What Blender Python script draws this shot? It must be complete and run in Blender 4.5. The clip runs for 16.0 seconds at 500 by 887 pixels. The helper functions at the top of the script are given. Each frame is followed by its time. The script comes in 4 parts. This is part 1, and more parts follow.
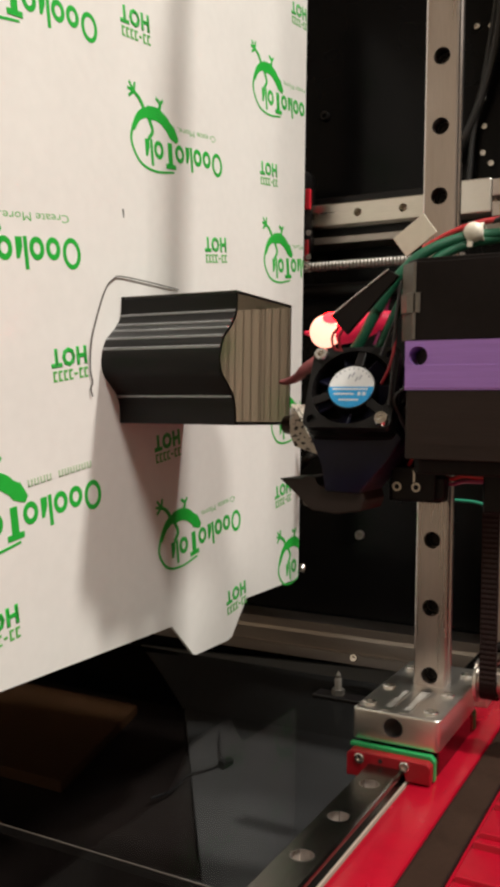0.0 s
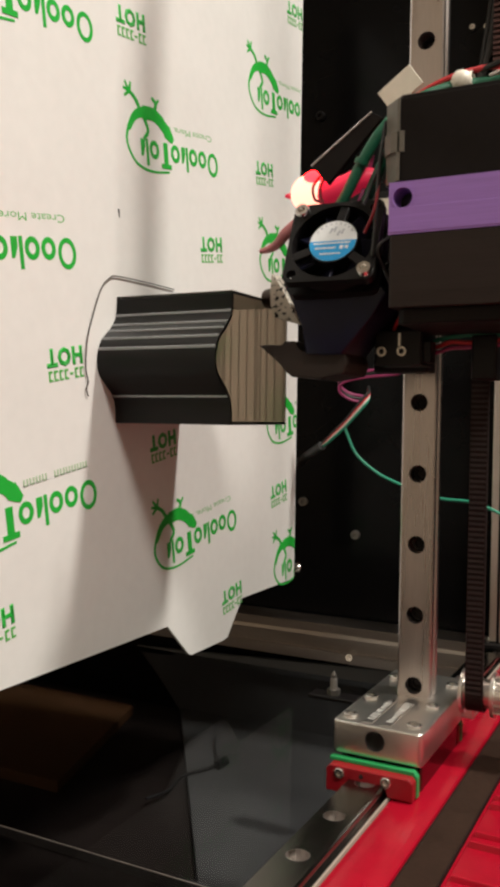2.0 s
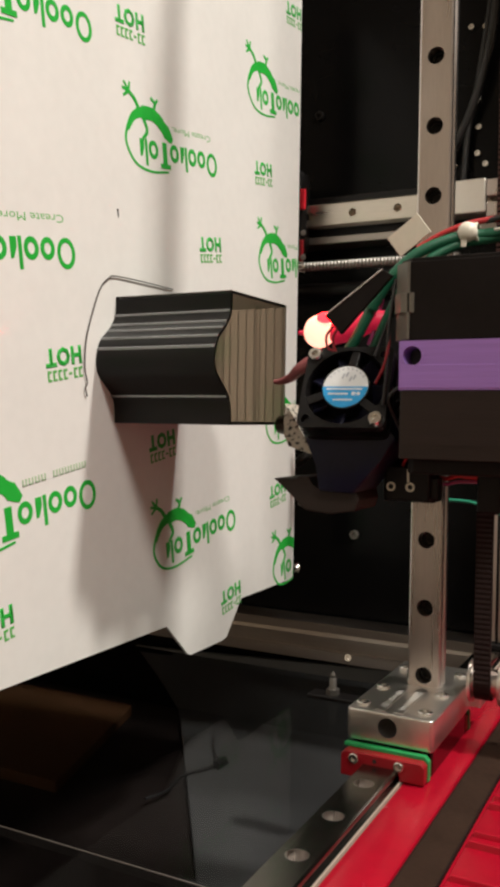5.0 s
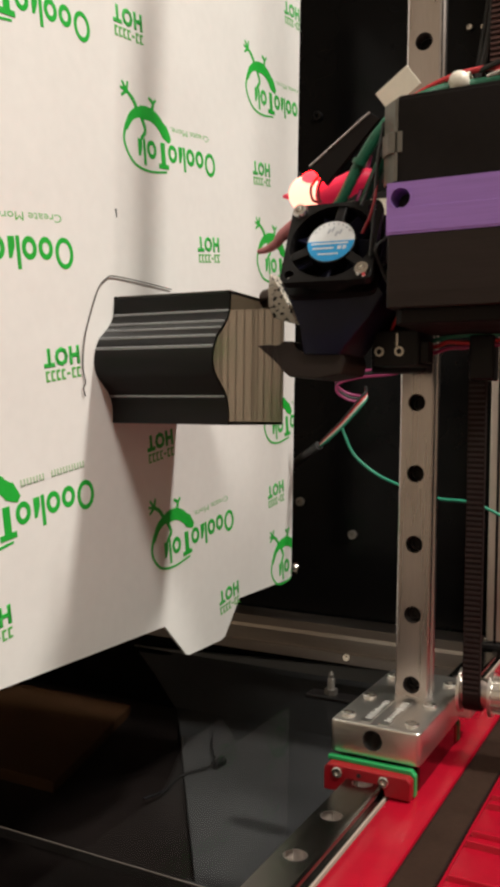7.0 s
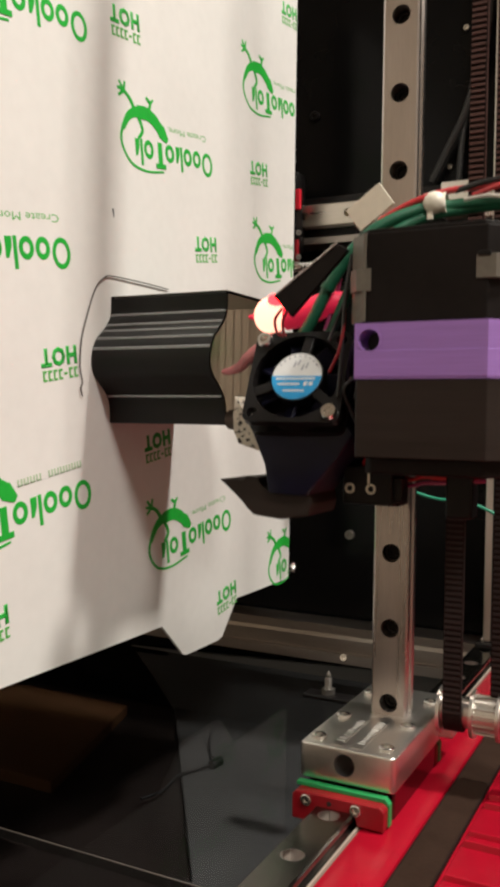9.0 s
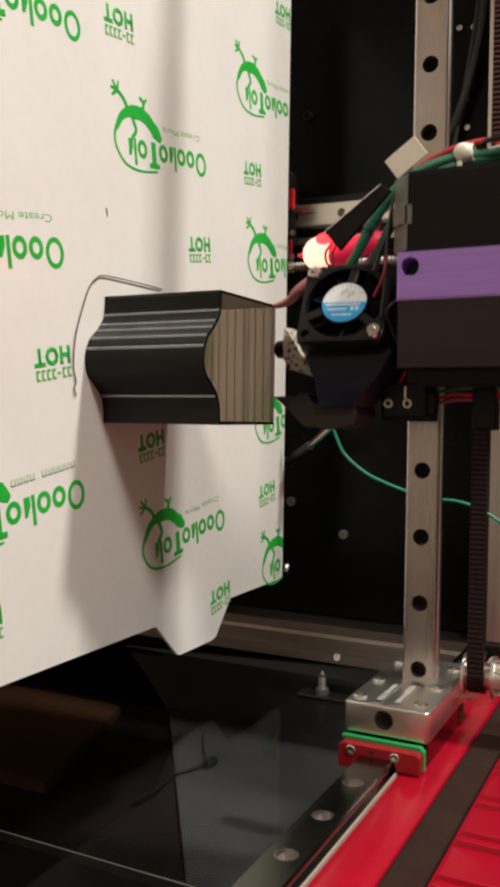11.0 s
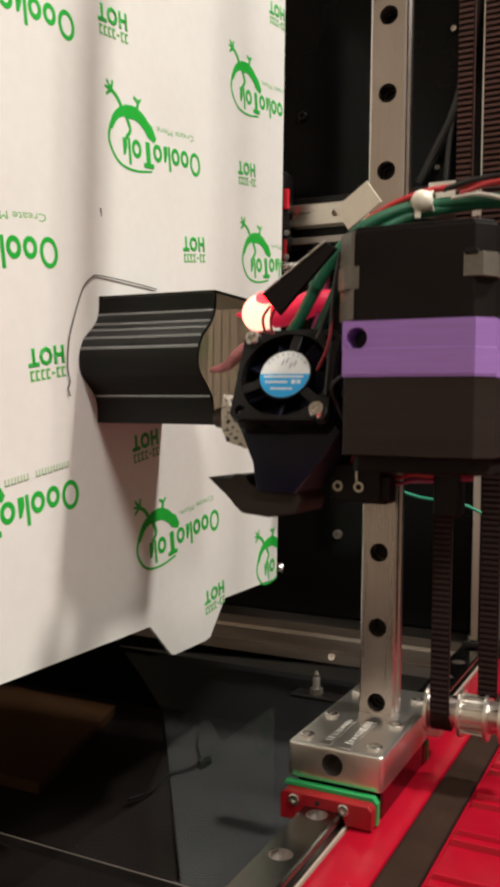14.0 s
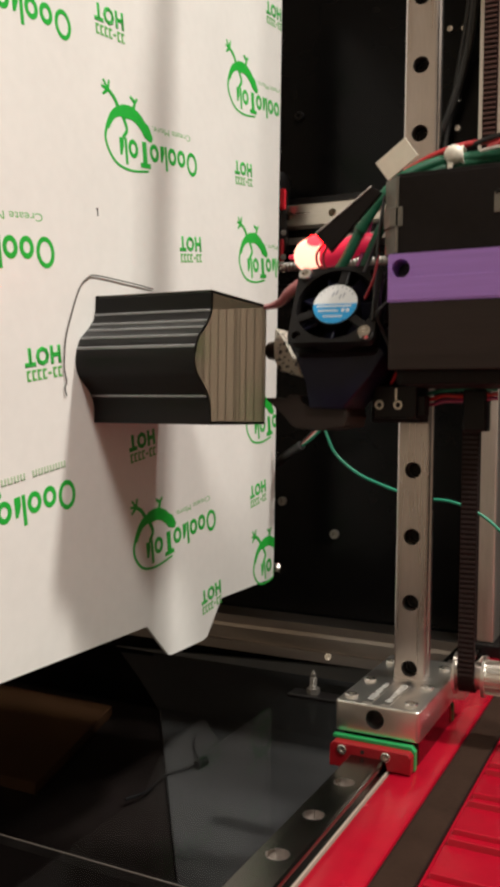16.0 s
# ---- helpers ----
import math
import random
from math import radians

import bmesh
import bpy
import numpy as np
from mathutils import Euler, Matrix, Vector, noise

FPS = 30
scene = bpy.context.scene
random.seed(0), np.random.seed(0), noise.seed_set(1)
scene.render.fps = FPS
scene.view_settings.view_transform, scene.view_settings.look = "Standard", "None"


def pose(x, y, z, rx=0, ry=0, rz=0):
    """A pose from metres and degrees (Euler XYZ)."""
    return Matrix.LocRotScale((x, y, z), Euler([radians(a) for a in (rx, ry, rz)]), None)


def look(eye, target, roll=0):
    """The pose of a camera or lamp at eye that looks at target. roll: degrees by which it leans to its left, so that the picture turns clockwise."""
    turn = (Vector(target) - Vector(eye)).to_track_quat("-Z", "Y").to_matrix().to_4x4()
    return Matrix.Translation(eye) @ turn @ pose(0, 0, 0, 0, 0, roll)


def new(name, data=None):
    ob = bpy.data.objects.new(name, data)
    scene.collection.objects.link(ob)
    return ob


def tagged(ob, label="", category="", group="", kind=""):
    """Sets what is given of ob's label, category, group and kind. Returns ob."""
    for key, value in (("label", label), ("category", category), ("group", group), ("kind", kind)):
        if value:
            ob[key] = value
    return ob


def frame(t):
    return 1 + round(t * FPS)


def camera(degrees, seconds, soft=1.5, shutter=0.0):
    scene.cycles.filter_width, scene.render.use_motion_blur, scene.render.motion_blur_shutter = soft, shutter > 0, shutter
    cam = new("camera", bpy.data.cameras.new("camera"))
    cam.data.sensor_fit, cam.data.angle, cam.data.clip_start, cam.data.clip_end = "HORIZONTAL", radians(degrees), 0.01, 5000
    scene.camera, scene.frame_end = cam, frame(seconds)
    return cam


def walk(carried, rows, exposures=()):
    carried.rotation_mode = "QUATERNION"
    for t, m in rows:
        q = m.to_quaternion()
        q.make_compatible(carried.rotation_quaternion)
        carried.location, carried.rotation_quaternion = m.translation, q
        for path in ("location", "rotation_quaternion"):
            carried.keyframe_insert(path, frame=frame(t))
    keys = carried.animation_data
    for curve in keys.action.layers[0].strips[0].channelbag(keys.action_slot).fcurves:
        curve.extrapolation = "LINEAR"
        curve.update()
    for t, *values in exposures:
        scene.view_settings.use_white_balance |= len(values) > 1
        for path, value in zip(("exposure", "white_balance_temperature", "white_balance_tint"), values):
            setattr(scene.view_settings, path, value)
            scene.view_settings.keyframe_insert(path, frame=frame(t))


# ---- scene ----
UP = 130.0          # height of the lens over the bench top, mm
MM = 0.001


def place(x, y, z):
    """Millimetres about the lens to metres in the world."""
    return Vector((x * MM, y * MM, (z + UP) * MM))


# ---- camera ----
cam = camera(31.89, 16.0, soft=4.0, shutter=0.5)
EYE = place(0, 0, 0)
TURNS = [(0, 0), (0.5, .055), (1, .16), (1.5, .223), (2, .281), (2.5, .325), (3, .325), (3.5, .29), (4, .29), (5.2, .36), (6.5, .448),
         (7, .46), (7.5, .502), (8, .558), (8.5, .61), (9, .64), (10.2, .87), (11.5, 1.18), (12, 1.31), (12.5, 1.36), (13, 1.395),
         (13.5, 1.40), (14, 1.42), (14.5, 1.49), (15, 1.57), (15.5, 1.604), (16, 1.632)]


def aim(turn):
    yaw, pitch = radians(27.6 - turn), radians(-1.82)
    way = Vector((-math.sin(yaw) * math.cos(pitch), math.cos(yaw) * math.cos(pitch), math.sin(pitch)))
    return look(EYE, EYE + way, 0.8)


# the camera opens up a little each time the dark head covers the white plate
STOPS = [(0, 0.0)]
for lap in (0.0, 5.015, 10.03):
    STOPS += [(lap + 1.9, 0.0), (lap + 2.5, 0.10), (lap + 3.0, 0.20), (lap + 3.5, 0.26), (lap + 3.9, 0.12), (lap + 4.3, 0.0)]
STOPS.append((16, 0.0))
walk(cam, [(t, aim(a)) for t, a in TURNS], STOPS)

# ---- light ----
world = bpy.data.worlds.new("room_air")
scene.world = world
world.use_nodes = True
world.node_tree.nodes["Background"].inputs["Color"].default_value = (1.0, 0.92, 0.82, 1)
world.node_tree.nodes["Background"].inputs["Strength"].default_value = 0.04


def area_lamp(name, eye, target, watts, sx, sy, color):
    data = bpy.data.lights.new(name, "AREA")
    data.shape, data.size, data.size_y, data.energy, data.color = "RECTANGLE", sx, sy, watts, color
    ob = new(name, data)
    ob.matrix_world = look(eye, target)
    return ob


WARM = (1.0, 0.965, 0.88)
area_lamp("ceiling_lamp", (0.72, 0.46, 1.58), (-0.15, 0.33, 0.15), 29, 0.14, 0.14, WARM)
area_lamp("standing_lamp", (0.645, -0.327, 1.24), (-0.17, 0.32, 0.12), 11.8, 0.20, 0.20, WARM)
# unseen fill aimed at the south wall, added to brighten what the metal mirrors
area_lamp("wall_fill", (0.2, -1.45, 1.45), (0.1, -2.2, 0.25), 11, 0.5, 0.5, WARM)


# ---- materials ----
def mat(name, color, rough=0.5, metal=0.0, vary=0.25, scale=400.0, bump=0.1, stretch=(1, 1, 1), coat=0.0, spec=0.5, even=0.2):
    m = bpy.data.materials.new(name)
    m.use_nodes = True
    nt = m.node_tree
    b = nt.nodes["Principled BSDF"]
    b.inputs["Metallic"].default_value = metal
    b.inputs["Coat Weight"].default_value = coat
    b.inputs["Specular IOR Level"].default_value = spec
    co = nt.nodes.new("ShaderNodeTexCoord")
    mp = nt.nodes.new("ShaderNodeMapping")
    mp.inputs["Scale"].default_value = stretch
    nt.links.new(co.outputs["Object"], mp.inputs["Vector"])
    fine = nt.nodes.new("ShaderNodeTexNoise")
    fine.inputs["Scale"].default_value, fine.inputs["Detail"].default_value = scale, 6
    wide = nt.nodes.new("ShaderNodeTexNoise")
    wide.inputs["Scale"].default_value, wide.inputs["Detail"].default_value = scale / 9, 3
    for n in (fine, wide):
        nt.links.new(mp.outputs["Vector"], n.inputs["Vector"])
    add = nt.nodes.new("ShaderNodeMath")
    add.operation = "ADD"
    nt.links.new(fine.outputs["Fac"], add.inputs[0])
    nt.links.new(wide.outputs["Fac"], add.inputs[1])
    ramp = nt.nodes.new("ShaderNodeMapRange")
    ramp.inputs["From Min"].default_value, ramp.inputs["From Max"].default_value = 0.65, 1.35
    nt.links.new(add.outputs[0], ramp.inputs["Value"])
    mix = nt.nodes.new("ShaderNodeMix")
    mix.data_type = "RGBA"
    mix.inputs["A"].default_value = (*[c * (1 - vary) for c in color], 1)
    mix.inputs["B"].default_value = (*[min(1, c * (1 + vary)) for c in color], 1)
    nt.links.new(ramp.outputs["Result"], mix.inputs["Factor"])
    nt.links.new(mix.outputs["Result"], b.inputs["Base Color"])
    rr = nt.nodes.new("ShaderNodeMapRange")
    rr.inputs["From Min"].default_value, rr.inputs["From Max"].default_value = 0.3, 0.7
    rr.inputs["To Min"].default_value, rr.inputs["To Max"].default_value = max(0.02, rough * (1 - even)), min(1, rough * (1 + even))
    nt.links.new(wide.outputs["Fac"], rr.inputs["Value"])
    nt.links.new(rr.outputs["Result"], b.inputs["Roughness"])
    if bump:
        bp = nt.nodes.new("ShaderNodeBump")
        bp.inputs["Strength"].default_value, bp.inputs["Distance"].default_value = bump, 0.0003
        nt.links.new(fine.outputs["Fac"], bp.inputs["Height"])
        nt.links.new(bp.outputs["Normal"], b.inputs["Normal"])
    return m


def glow(name, color, strength):
    m = bpy.data.materials.new(name)
    m.use_nodes = True
    b = m.node_tree.nodes["Principled BSDF"]
    b.inputs["Base Color"].default_value = (*color, 1)
    b.inputs["Emission Color"].default_value = (*color, 1)
    b.inputs["Emission Strength"].default_value = strength
    return m


def glass_mat(name, color, rough):
    m = bpy.data.materials.new(name)
    m.use_nodes = True
    b = m.node_tree.nodes["Principled BSDF"]
    b.inputs["Base Color"].default_value = (*color, 1)
    b.inputs["Roughness"].default_value = rough
    b.inputs["Transmission Weight"].default_value = 1.0
    b.inputs["IOR"].default_value = 1.06
    return m


SHEET = mat("white_sheet", (0.80, 0.77, 0.74), 0.35, vary=0.03, scale=220, bump=0.05, coat=0.15)
GREEN = mat("green_ink", (0.02, 0.42, 0.045), 0.4, vary=0.10, scale=500, bump=0.02)
PALE_GREEN = mat("pale_green_ink", (0.42, 0.56, 0.36), 0.4, vary=0.08, scale=500, bump=0.02)
OLIVE_GREEN = mat("thin_green_ink", (0.10, 0.42, 0.08), 0.4, vary=0.08, scale=500, bump=0.02)
STEEL = mat("rail_steel", (0.60, 0.535, 0.505), 0.30, 1.0, vary=0.07, scale=260, bump=0.05, stretch=(6, 6, 0.5))
# rail steel along y, darkened in colour for the black panel it mirrors
STEEL_Y = mat("rail_steel_long_darkened", (0.15, 0.14, 0.125), 0.22, 1.0, vary=0.10, scale=260, bump=0.05, stretch=(6, 0.5, 6))
ALU = mat("milled_aluminium", (0.80, 0.77, 0.73), 0.32, 1.0, vary=0.03, scale=1600, bump=0.06, stretch=(4, 0.6, 4), even=0.03)
EXTRUSION = mat("anodised_extrusion", (0.37, 0.33, 0.30), 0.36, 1.0, vary=0.08, scale=300, bump=0.05, stretch=(0.4, 5, 5))
SCREW = mat("screw_steel", (0.75, 0.72, 0.68), 0.22, 1.0, vary=0.06, scale=900, bump=0.03)
BLACK_PANEL = mat("black_panel", (0.003, 0.0028, 0.003), 0.25, vary=0.3, scale=120, bump=0.02, spec=0.12)
BLACK_PRINT = mat("black_printed_plastic", (0.024, 0.0165, 0.0135), 0.52, vary=0.2, scale=300, bump=0.12, stretch=(0.4, 0.4, 10), spec=0.22)
BLACK_GLOSS = mat("black_moulded_plastic", (0.007, 0.0058, 0.0058), 0.38, vary=0.25, scale=500, bump=0.08, spec=0.25)
MOTOR = mat("motor_black", (0.009, 0.0065, 0.0058), 0.5, vary=0.25, scale=500, bump=0.10, spec=0.15)
MOTOR_CAP = mat("motor_grey_metal", (0.24, 0.22, 0.20), 0.40, 0.7, vary=0.12, scale=500, bump=0.08)
PURPLE = mat("purple_printed_plastic", (0.34, 0.18, 0.53), 0.45, vary=0.10, scale=220, bump=0.22, stretch=(0.25, 0.25, 9))
PRINT = mat("dark_filament", (0.004, 0.0031, 0.0027), 0.30, vary=0.2, scale=200, bump=0.0, stretch=(9, 0.1, 0.1), spec=0.14, even=0.08)


def thin_tinted_wall(m, color, share):
    """Brushed-looking layered plastic, through which a share of the light passes."""
    nt = m.node_tree
    gloss, out = nt.nodes["Principled BSDF"], nt.nodes["Material Output"]
    gloss.inputs["Anisotropic"].default_value = 1.0
    gloss.inputs["IOR"].default_value = 1.6
    way = nt.nodes.new("ShaderNodeCombineXYZ")     # the layers lie one on another along x
    way.inputs["X"].default_value = 1.0
    nt.links.new(way.outputs["Vector"], gloss.inputs["Tangent"])
    clear, mix = nt.nodes.new("ShaderNodeBsdfPrincipled"), nt.nodes.new("ShaderNodeMixShader")
    clear.inputs["Base Color"].default_value = (*color, 1)
    clear.inputs["Roughness"].default_value = 0.3
    clear.inputs["Specular IOR Level"].default_value = 0.05
    clear.inputs["Transmission Weight"].default_value = 1.0
    mix.inputs["Fac"].default_value = share
    nt.links.new(gloss.outputs["BSDF"], mix.inputs[1])
    nt.links.new(clear.outputs["BSDF"], mix.inputs[2])
    nt.links.new(mix.outputs["Shader"], out.inputs["Surface"])


PRINT_LIT = PRINT.copy()           # same filament and thickness, made clearer so the far and top walls look lit
PRINT_LIT.name = "lit_filament_wall"
thin_tinted_wall(PRINT, (0.80, 0.60, 0.42), 0.12)
thin_tinted_wall(PRINT_LIT, (0.92, 0.73, 0.53), 0.57)
PRINT_SEAM = PRINT.copy()           # the smoother, glossier bead at each turn of the wall
PRINT_SEAM.name = "glossy_filament_seam"
PRINT_SEAM.node_tree.nodes["Principled BSDF"].inputs["Specular IOR Level"].default_value = 1.0
PRINT_SEAM.node_tree.nodes["Mix Shader"].inputs["Fac"].default_value = 0.0
PRINT_SEAM.node_tree.links.remove(PRINT_SEAM.node_tree.nodes["Principled BSDF"].inputs["Roughness"].links[0])
PRINT_SEAM.node_tree.nodes["Principled BSDF"].inputs["Roughness"].default_value = 0.17
PRINT_SEAM.node_tree.nodes["Principled BSDF"].inputs["IOR"].default_value = 2.0
RED = mat("glossy_red_plastic", (0.35, 0.004, 0.017), 0.24, vary=0.10, scale=180, bump=0.10, coat=0.08, spec=0.35)
RED_CAP = mat("red_end_cap", (0.26, 0.006, 0.012), 0.35, vary=0.12, scale=500, bump=0.06)
GREEN_SEAL = mat("green_seal", (0.015, 0.26, 0.075), 0.40, vary=0.12, scale=500, bump=0.04)
BELT_FLAT = mat("flat_belt_rubber", (0.030, 0.016, 0.011), 0.7, vary=0.20, scale=600, bump=0.15, spec=0.08)
BELT = mat("belt_rubber", (0.013, 0.006, 0.005), 0.65, vary=0.20, scale=600, bump=0.15, spec=0.15)
# darker tooth colour for the lower belt runs
TOOTH_DARK = mat("dark_belt_tooth", (0.014, 0.0065, 0.0055), 0.65, vary=0.3, scale=600, bump=0.15)
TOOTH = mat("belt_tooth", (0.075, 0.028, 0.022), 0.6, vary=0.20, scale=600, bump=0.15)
CABLE_GREEN = mat("green_sleeve", (0.008, 0.105, 0.052), 0.5, vary=0.30, scale=1500, bump=0.35)
WIRE_GREEN = mat("green_wire", (0.02, 0.25, 0.15), 0.45, vary=0.12, scale=900, bump=0.05)
WIRE_RED = mat("red_wire", (0.48, 0.03, 0.035), 0.45, vary=0.15, scale=900, bump=0.05)
WIRE_BLACK = mat("black_wire", (0.012, 0.011, 0.011), 0.45, vary=0.2, scale=900, bump=0.05)
WIRE_ORANGE = mat("orange_wire", (0.60, 0.22, 0.03), 0.45, vary=0.15, scale=900, bump=0.05)
WIRE_WHITE = mat("white_wire", (0.66, 0.60, 0.54), 0.45, vary=0.10, scale=900, bump=0.05)
PINK_TAPE = mat("pink_tape", (0.50, 0.16, 0.17), 0.45, vary=0.25, scale=500, bump=0.2)
TAG = mat("cream_tag", (0.70, 0.63, 0.52), 0.55, vary=0.06, scale=400, bump=0.06)
NYLON = mat("white_nylon", (0.82, 0.75, 0.64), 0.40, vary=0.06, scale=500, bump=0.05)
LABEL_WHITE = mat("fan_label_white", (0.66, 0.66, 0.66), 0.40, vary=0.05, scale=500, bump=0.02)
LABEL_BLUE = mat("fan_label_blue", (0.02, 0.29, 0.60), 0.40, vary=0.06, scale=500, bump=0.02)
LABEL_GREY = mat("fan_label_ink", (0.33, 0.34, 0.38), 0.40, vary=0.04, scale=500, bump=0.02)
BLUE_DARK = mat("dark_blue_plastic", (0.006, 0.006, 0.020), 0.42, vary=0.25, scale=400, bump=0.12, spec=0.25)
INSULATION = mat("speckled_insulation", (0.62, 0.56, 0.47), 0.8, vary=0.12, scale=420, bump=0.5)


def speckle(m, color, scale, share):
    """Dark scorched specks strewn over a pale surface."""
    nt = m.node_tree
    b, co = nt.nodes["Principled BSDF"], nt.nodes["Texture Coordinate"]
    pale = b.inputs["Base Color"].links[0].from_socket
    spots, cut, mix = nt.nodes.new("ShaderNodeTexNoise"), nt.nodes.new("ShaderNodeMapRange"), nt.nodes.new("ShaderNodeMix")
    spots.inputs["Scale"].default_value, spots.inputs["Detail"].default_value = scale, 2.0
    cut.inputs["From Min"].default_value, cut.inputs["From Max"].default_value = 1 - share, 1.04 - share
    mix.data_type = "RGBA"
    mix.inputs["B"].default_value = (*color, 1)
    nt.links.new(co.outputs["Object"], spots.inputs["Vector"])
    nt.links.new(spots.outputs["Fac"], cut.inputs["Value"])
    nt.links.new(cut.outputs["Result"], mix.inputs["Factor"])
    nt.links.new(pale, mix.inputs["A"])
    nt.links.new(mix.outputs["Result"], b.inputs["Base Color"])


speckle(INSULATION, (0.02, 0.016, 0.012), 620, 0.44)
# grey of the corner clips, and of the light laid on the left chamfer
MOTOR_EDGE = mat("motor_clip_and_edge_sheen", (0.16, 0.145, 0.12), 0.5, 0.3, vary=0.15, scale=500, bump=0.12)
LEAD_RED = mat("crimson_lead", (0.20, 0.006, 0.012), 0.4, vary=0.15, scale=900, bump=0.05)
MAGENTA = mat("magenta_wire", (0.30, 0.03, 0.12), 0.45, vary=0.15, scale=900, bump=0.05)
BRASS = mat("burnt_brass", (0.05, 0.03, 0.02), 0.45, 0.6, vary=0.3, scale=700, bump=0.3)
MARK = mat("frosted_engraving", (0.62, 0.59, 0.55), 0.7, vary=0.15, scale=900, bump=0.2)
COPPER = mat("contact_metal", (0.70, 0.64, 0.56), 0.30, 1.0, vary=0.06, scale=700, bump=0.02)
LAMP_RED = glow("red_lamp_glow", (1.0, 0.006, 0.008), 20.0)
LAMP_CORE = glow("lamp_core_glow", (1.0, 0.42, 0.30), 2.1)
# lamplight on the sleeve and tip, put in as a faint glow of their own
PINK_GLOW = glow("self_glowing_red", (0.75, 0.02, 0.07), 0.28)
SMOKED = glass_mat("smoked_glass", (0.24, 0.24, 0.25), 0.03)
WALL = mat("beige_wall", (0.55, 0.47, 0.38), 0.85, vary=0.06, scale=8, bump=0.1)
CEILING = mat("ceiling_paint", (0.70, 0.64, 0.56), 0.9, vary=0.04, scale=8, bump=0.1)
FLOOR_MAT = mat("dark_floor", (0.05, 0.045, 0.04), 0.6, vary=0.3, scale=12, bump=0.1)
CARDBOARD = mat("brown_cardboard", (0.20, 0.09, 0.035), 0.8, vary=0.15, scale=40, bump=0.1)
GREY_MAT = mat("grey_mat", (0.125, 0.125, 0.122), 0.8, vary=0.2, scale=20, bump=0.1)


# ---- mesh helpers: everything in millimetres about the lens ----
BASE = {}


def thing(name, x, y, z, label, category, group="", kind=""):
    ob = new(name)
    ob.empty_display_size = 0.01
    ob.location = place(x, y, z)
    BASE[ob.name] = (x, y, z)
    return tagged(ob, label, category, group, kind)


def part(name, bm, material, parent, label="", smooth=False):
    x, y, z = BASE[parent.name]
    me = bpy.data.meshes.new(name)
    bmesh.ops.recalc_face_normals(bm, faces=bm.faces)
    bm.transform(Matrix.Scale(MM, 4) @ Matrix.Translation((-x, -y, -z)))
    bm.to_mesh(me)
    bm.free()
    me.materials.append(material)
    if smooth:
        me.shade_smooth()
        me.set_sharp_from_angle(angle=radians(38))
    ob = new(name, me)
    ob.parent = parent
    BASE[ob.name] = BASE[parent.name]
    return tagged(ob, label)


def solid(name, bm, material, label, category, kind="", group="", smooth=False):
    """A thing of one mesh, its origin at its base."""
    vs = np.array([v.co for v in bm.verts])
    lo, hi = vs.min(0), vs.max(0)
    x, y, z = (lo[0] + hi[0]) / 2, (lo[1] + hi[1]) / 2, lo[2]
    me = bpy.data.meshes.new(name)
    bmesh.ops.recalc_face_normals(bm, faces=bm.faces)
    bm.transform(Matrix.Scale(MM, 4) @ Matrix.Translation((-x, -y, -z)))
    bm.to_mesh(me)
    bm.free()
    me.materials.append(material)
    if smooth:
        me.shade_smooth()
        me.set_sharp_from_angle(angle=radians(38))
    ob = new(name, me)
    ob.location = place(x, y, z)
    BASE[ob.name] = (x, y, z)
    return tagged(ob, label, category, group, kind)


def box(bm, x0, x1, y0, y1, z0, z1, bevel=0.0, m=None, segs=2):
    made = bmesh.ops.create_cube(bm, size=1.0)["verts"]
    bmesh.ops.scale(bm, vec=(x1 - x0, y1 - y0, z1 - z0), verts=made)
    bmesh.ops.translate(bm, vec=((x0 + x1) / 2, (y0 + y1) / 2, (z0 + z1) / 2), verts=made)
    if bevel:
        edges = list({e for v in made for e in v.link_edges})
        res = bmesh.ops.bevel(bm, geom=edges, offset=bevel, segments=segs, profile=0.5, affect="EDGES")
        made = list({v for v in res["verts"]} | {v for v in made if v.is_valid})
    if m is not None:
        bmesh.ops.transform(bm, matrix=m, verts=made)
    return bm


def new_box(*a, **k):
    return box(bmesh.new(), *a, **k)


def cyl(bm, p0, p1, r0, r1=None, seg=20):
    p0, p1 = Vector(p0), Vector(p1)
    way = p1 - p0
    m = Matrix.Translation((p0 + p1) / 2) @ way.to_track_quat("Z", "Y").to_matrix().to_4x4()
    bmesh.ops.create_cone(bm, cap_ends=True, segments=seg, radius1=r0, radius2=r0 if r1 is None else r1, depth=way.length, matrix=m)
    return bm


def new_cyl(*a, **k):
    return cyl(bmesh.new(), *a, **k)


def ring_tube(bm, p0, p1, ro, ri, seg=24):
    """A washer or sleeve between two points."""
    p0, p1 = Vector(p0), Vector(p1)
    way = p1 - p0
    m = Matrix.Translation(p0) @ way.to_track_quat("Z", "Y").to_matrix().to_4x4()
    rows = []
    for r, h in ((ri, 0), (ro, 0), (ro, way.length), (ri, way.length)):
        rows.append([bm.verts.new(m @ Vector((r * math.cos(2 * math.pi * i / seg), r * math.sin(2 * math.pi * i / seg), h))) for i in range(seg)])
    for a in range(4):
        for i in range(seg):
            j = (i + 1) % seg
            bm.faces.new((rows[a][i], rows[a][j], rows[(a + 1) % 4][j], rows[(a + 1) % 4][i]))
    return bm


def curve_points(pts, n=8):
    """A smooth line through the points."""
    p = [Vector(q) for q in pts]
    p = [p[0] * 2 - p[1], *p, p[-1] * 2 - p[-2]]
    out = []
    for i in range(1, len(p) - 2):
        for k in range(n):
            t = k / n
            a, b, c, d = p[i - 1:i + 3]
            out.append(0.5 * (2 * b + (c - a) * t + (2 * a - 5 * b + 4 * c - d) * t * t + (3 * b - a - 3 * c + d) * t ** 3))
    return out + [p[-2]]


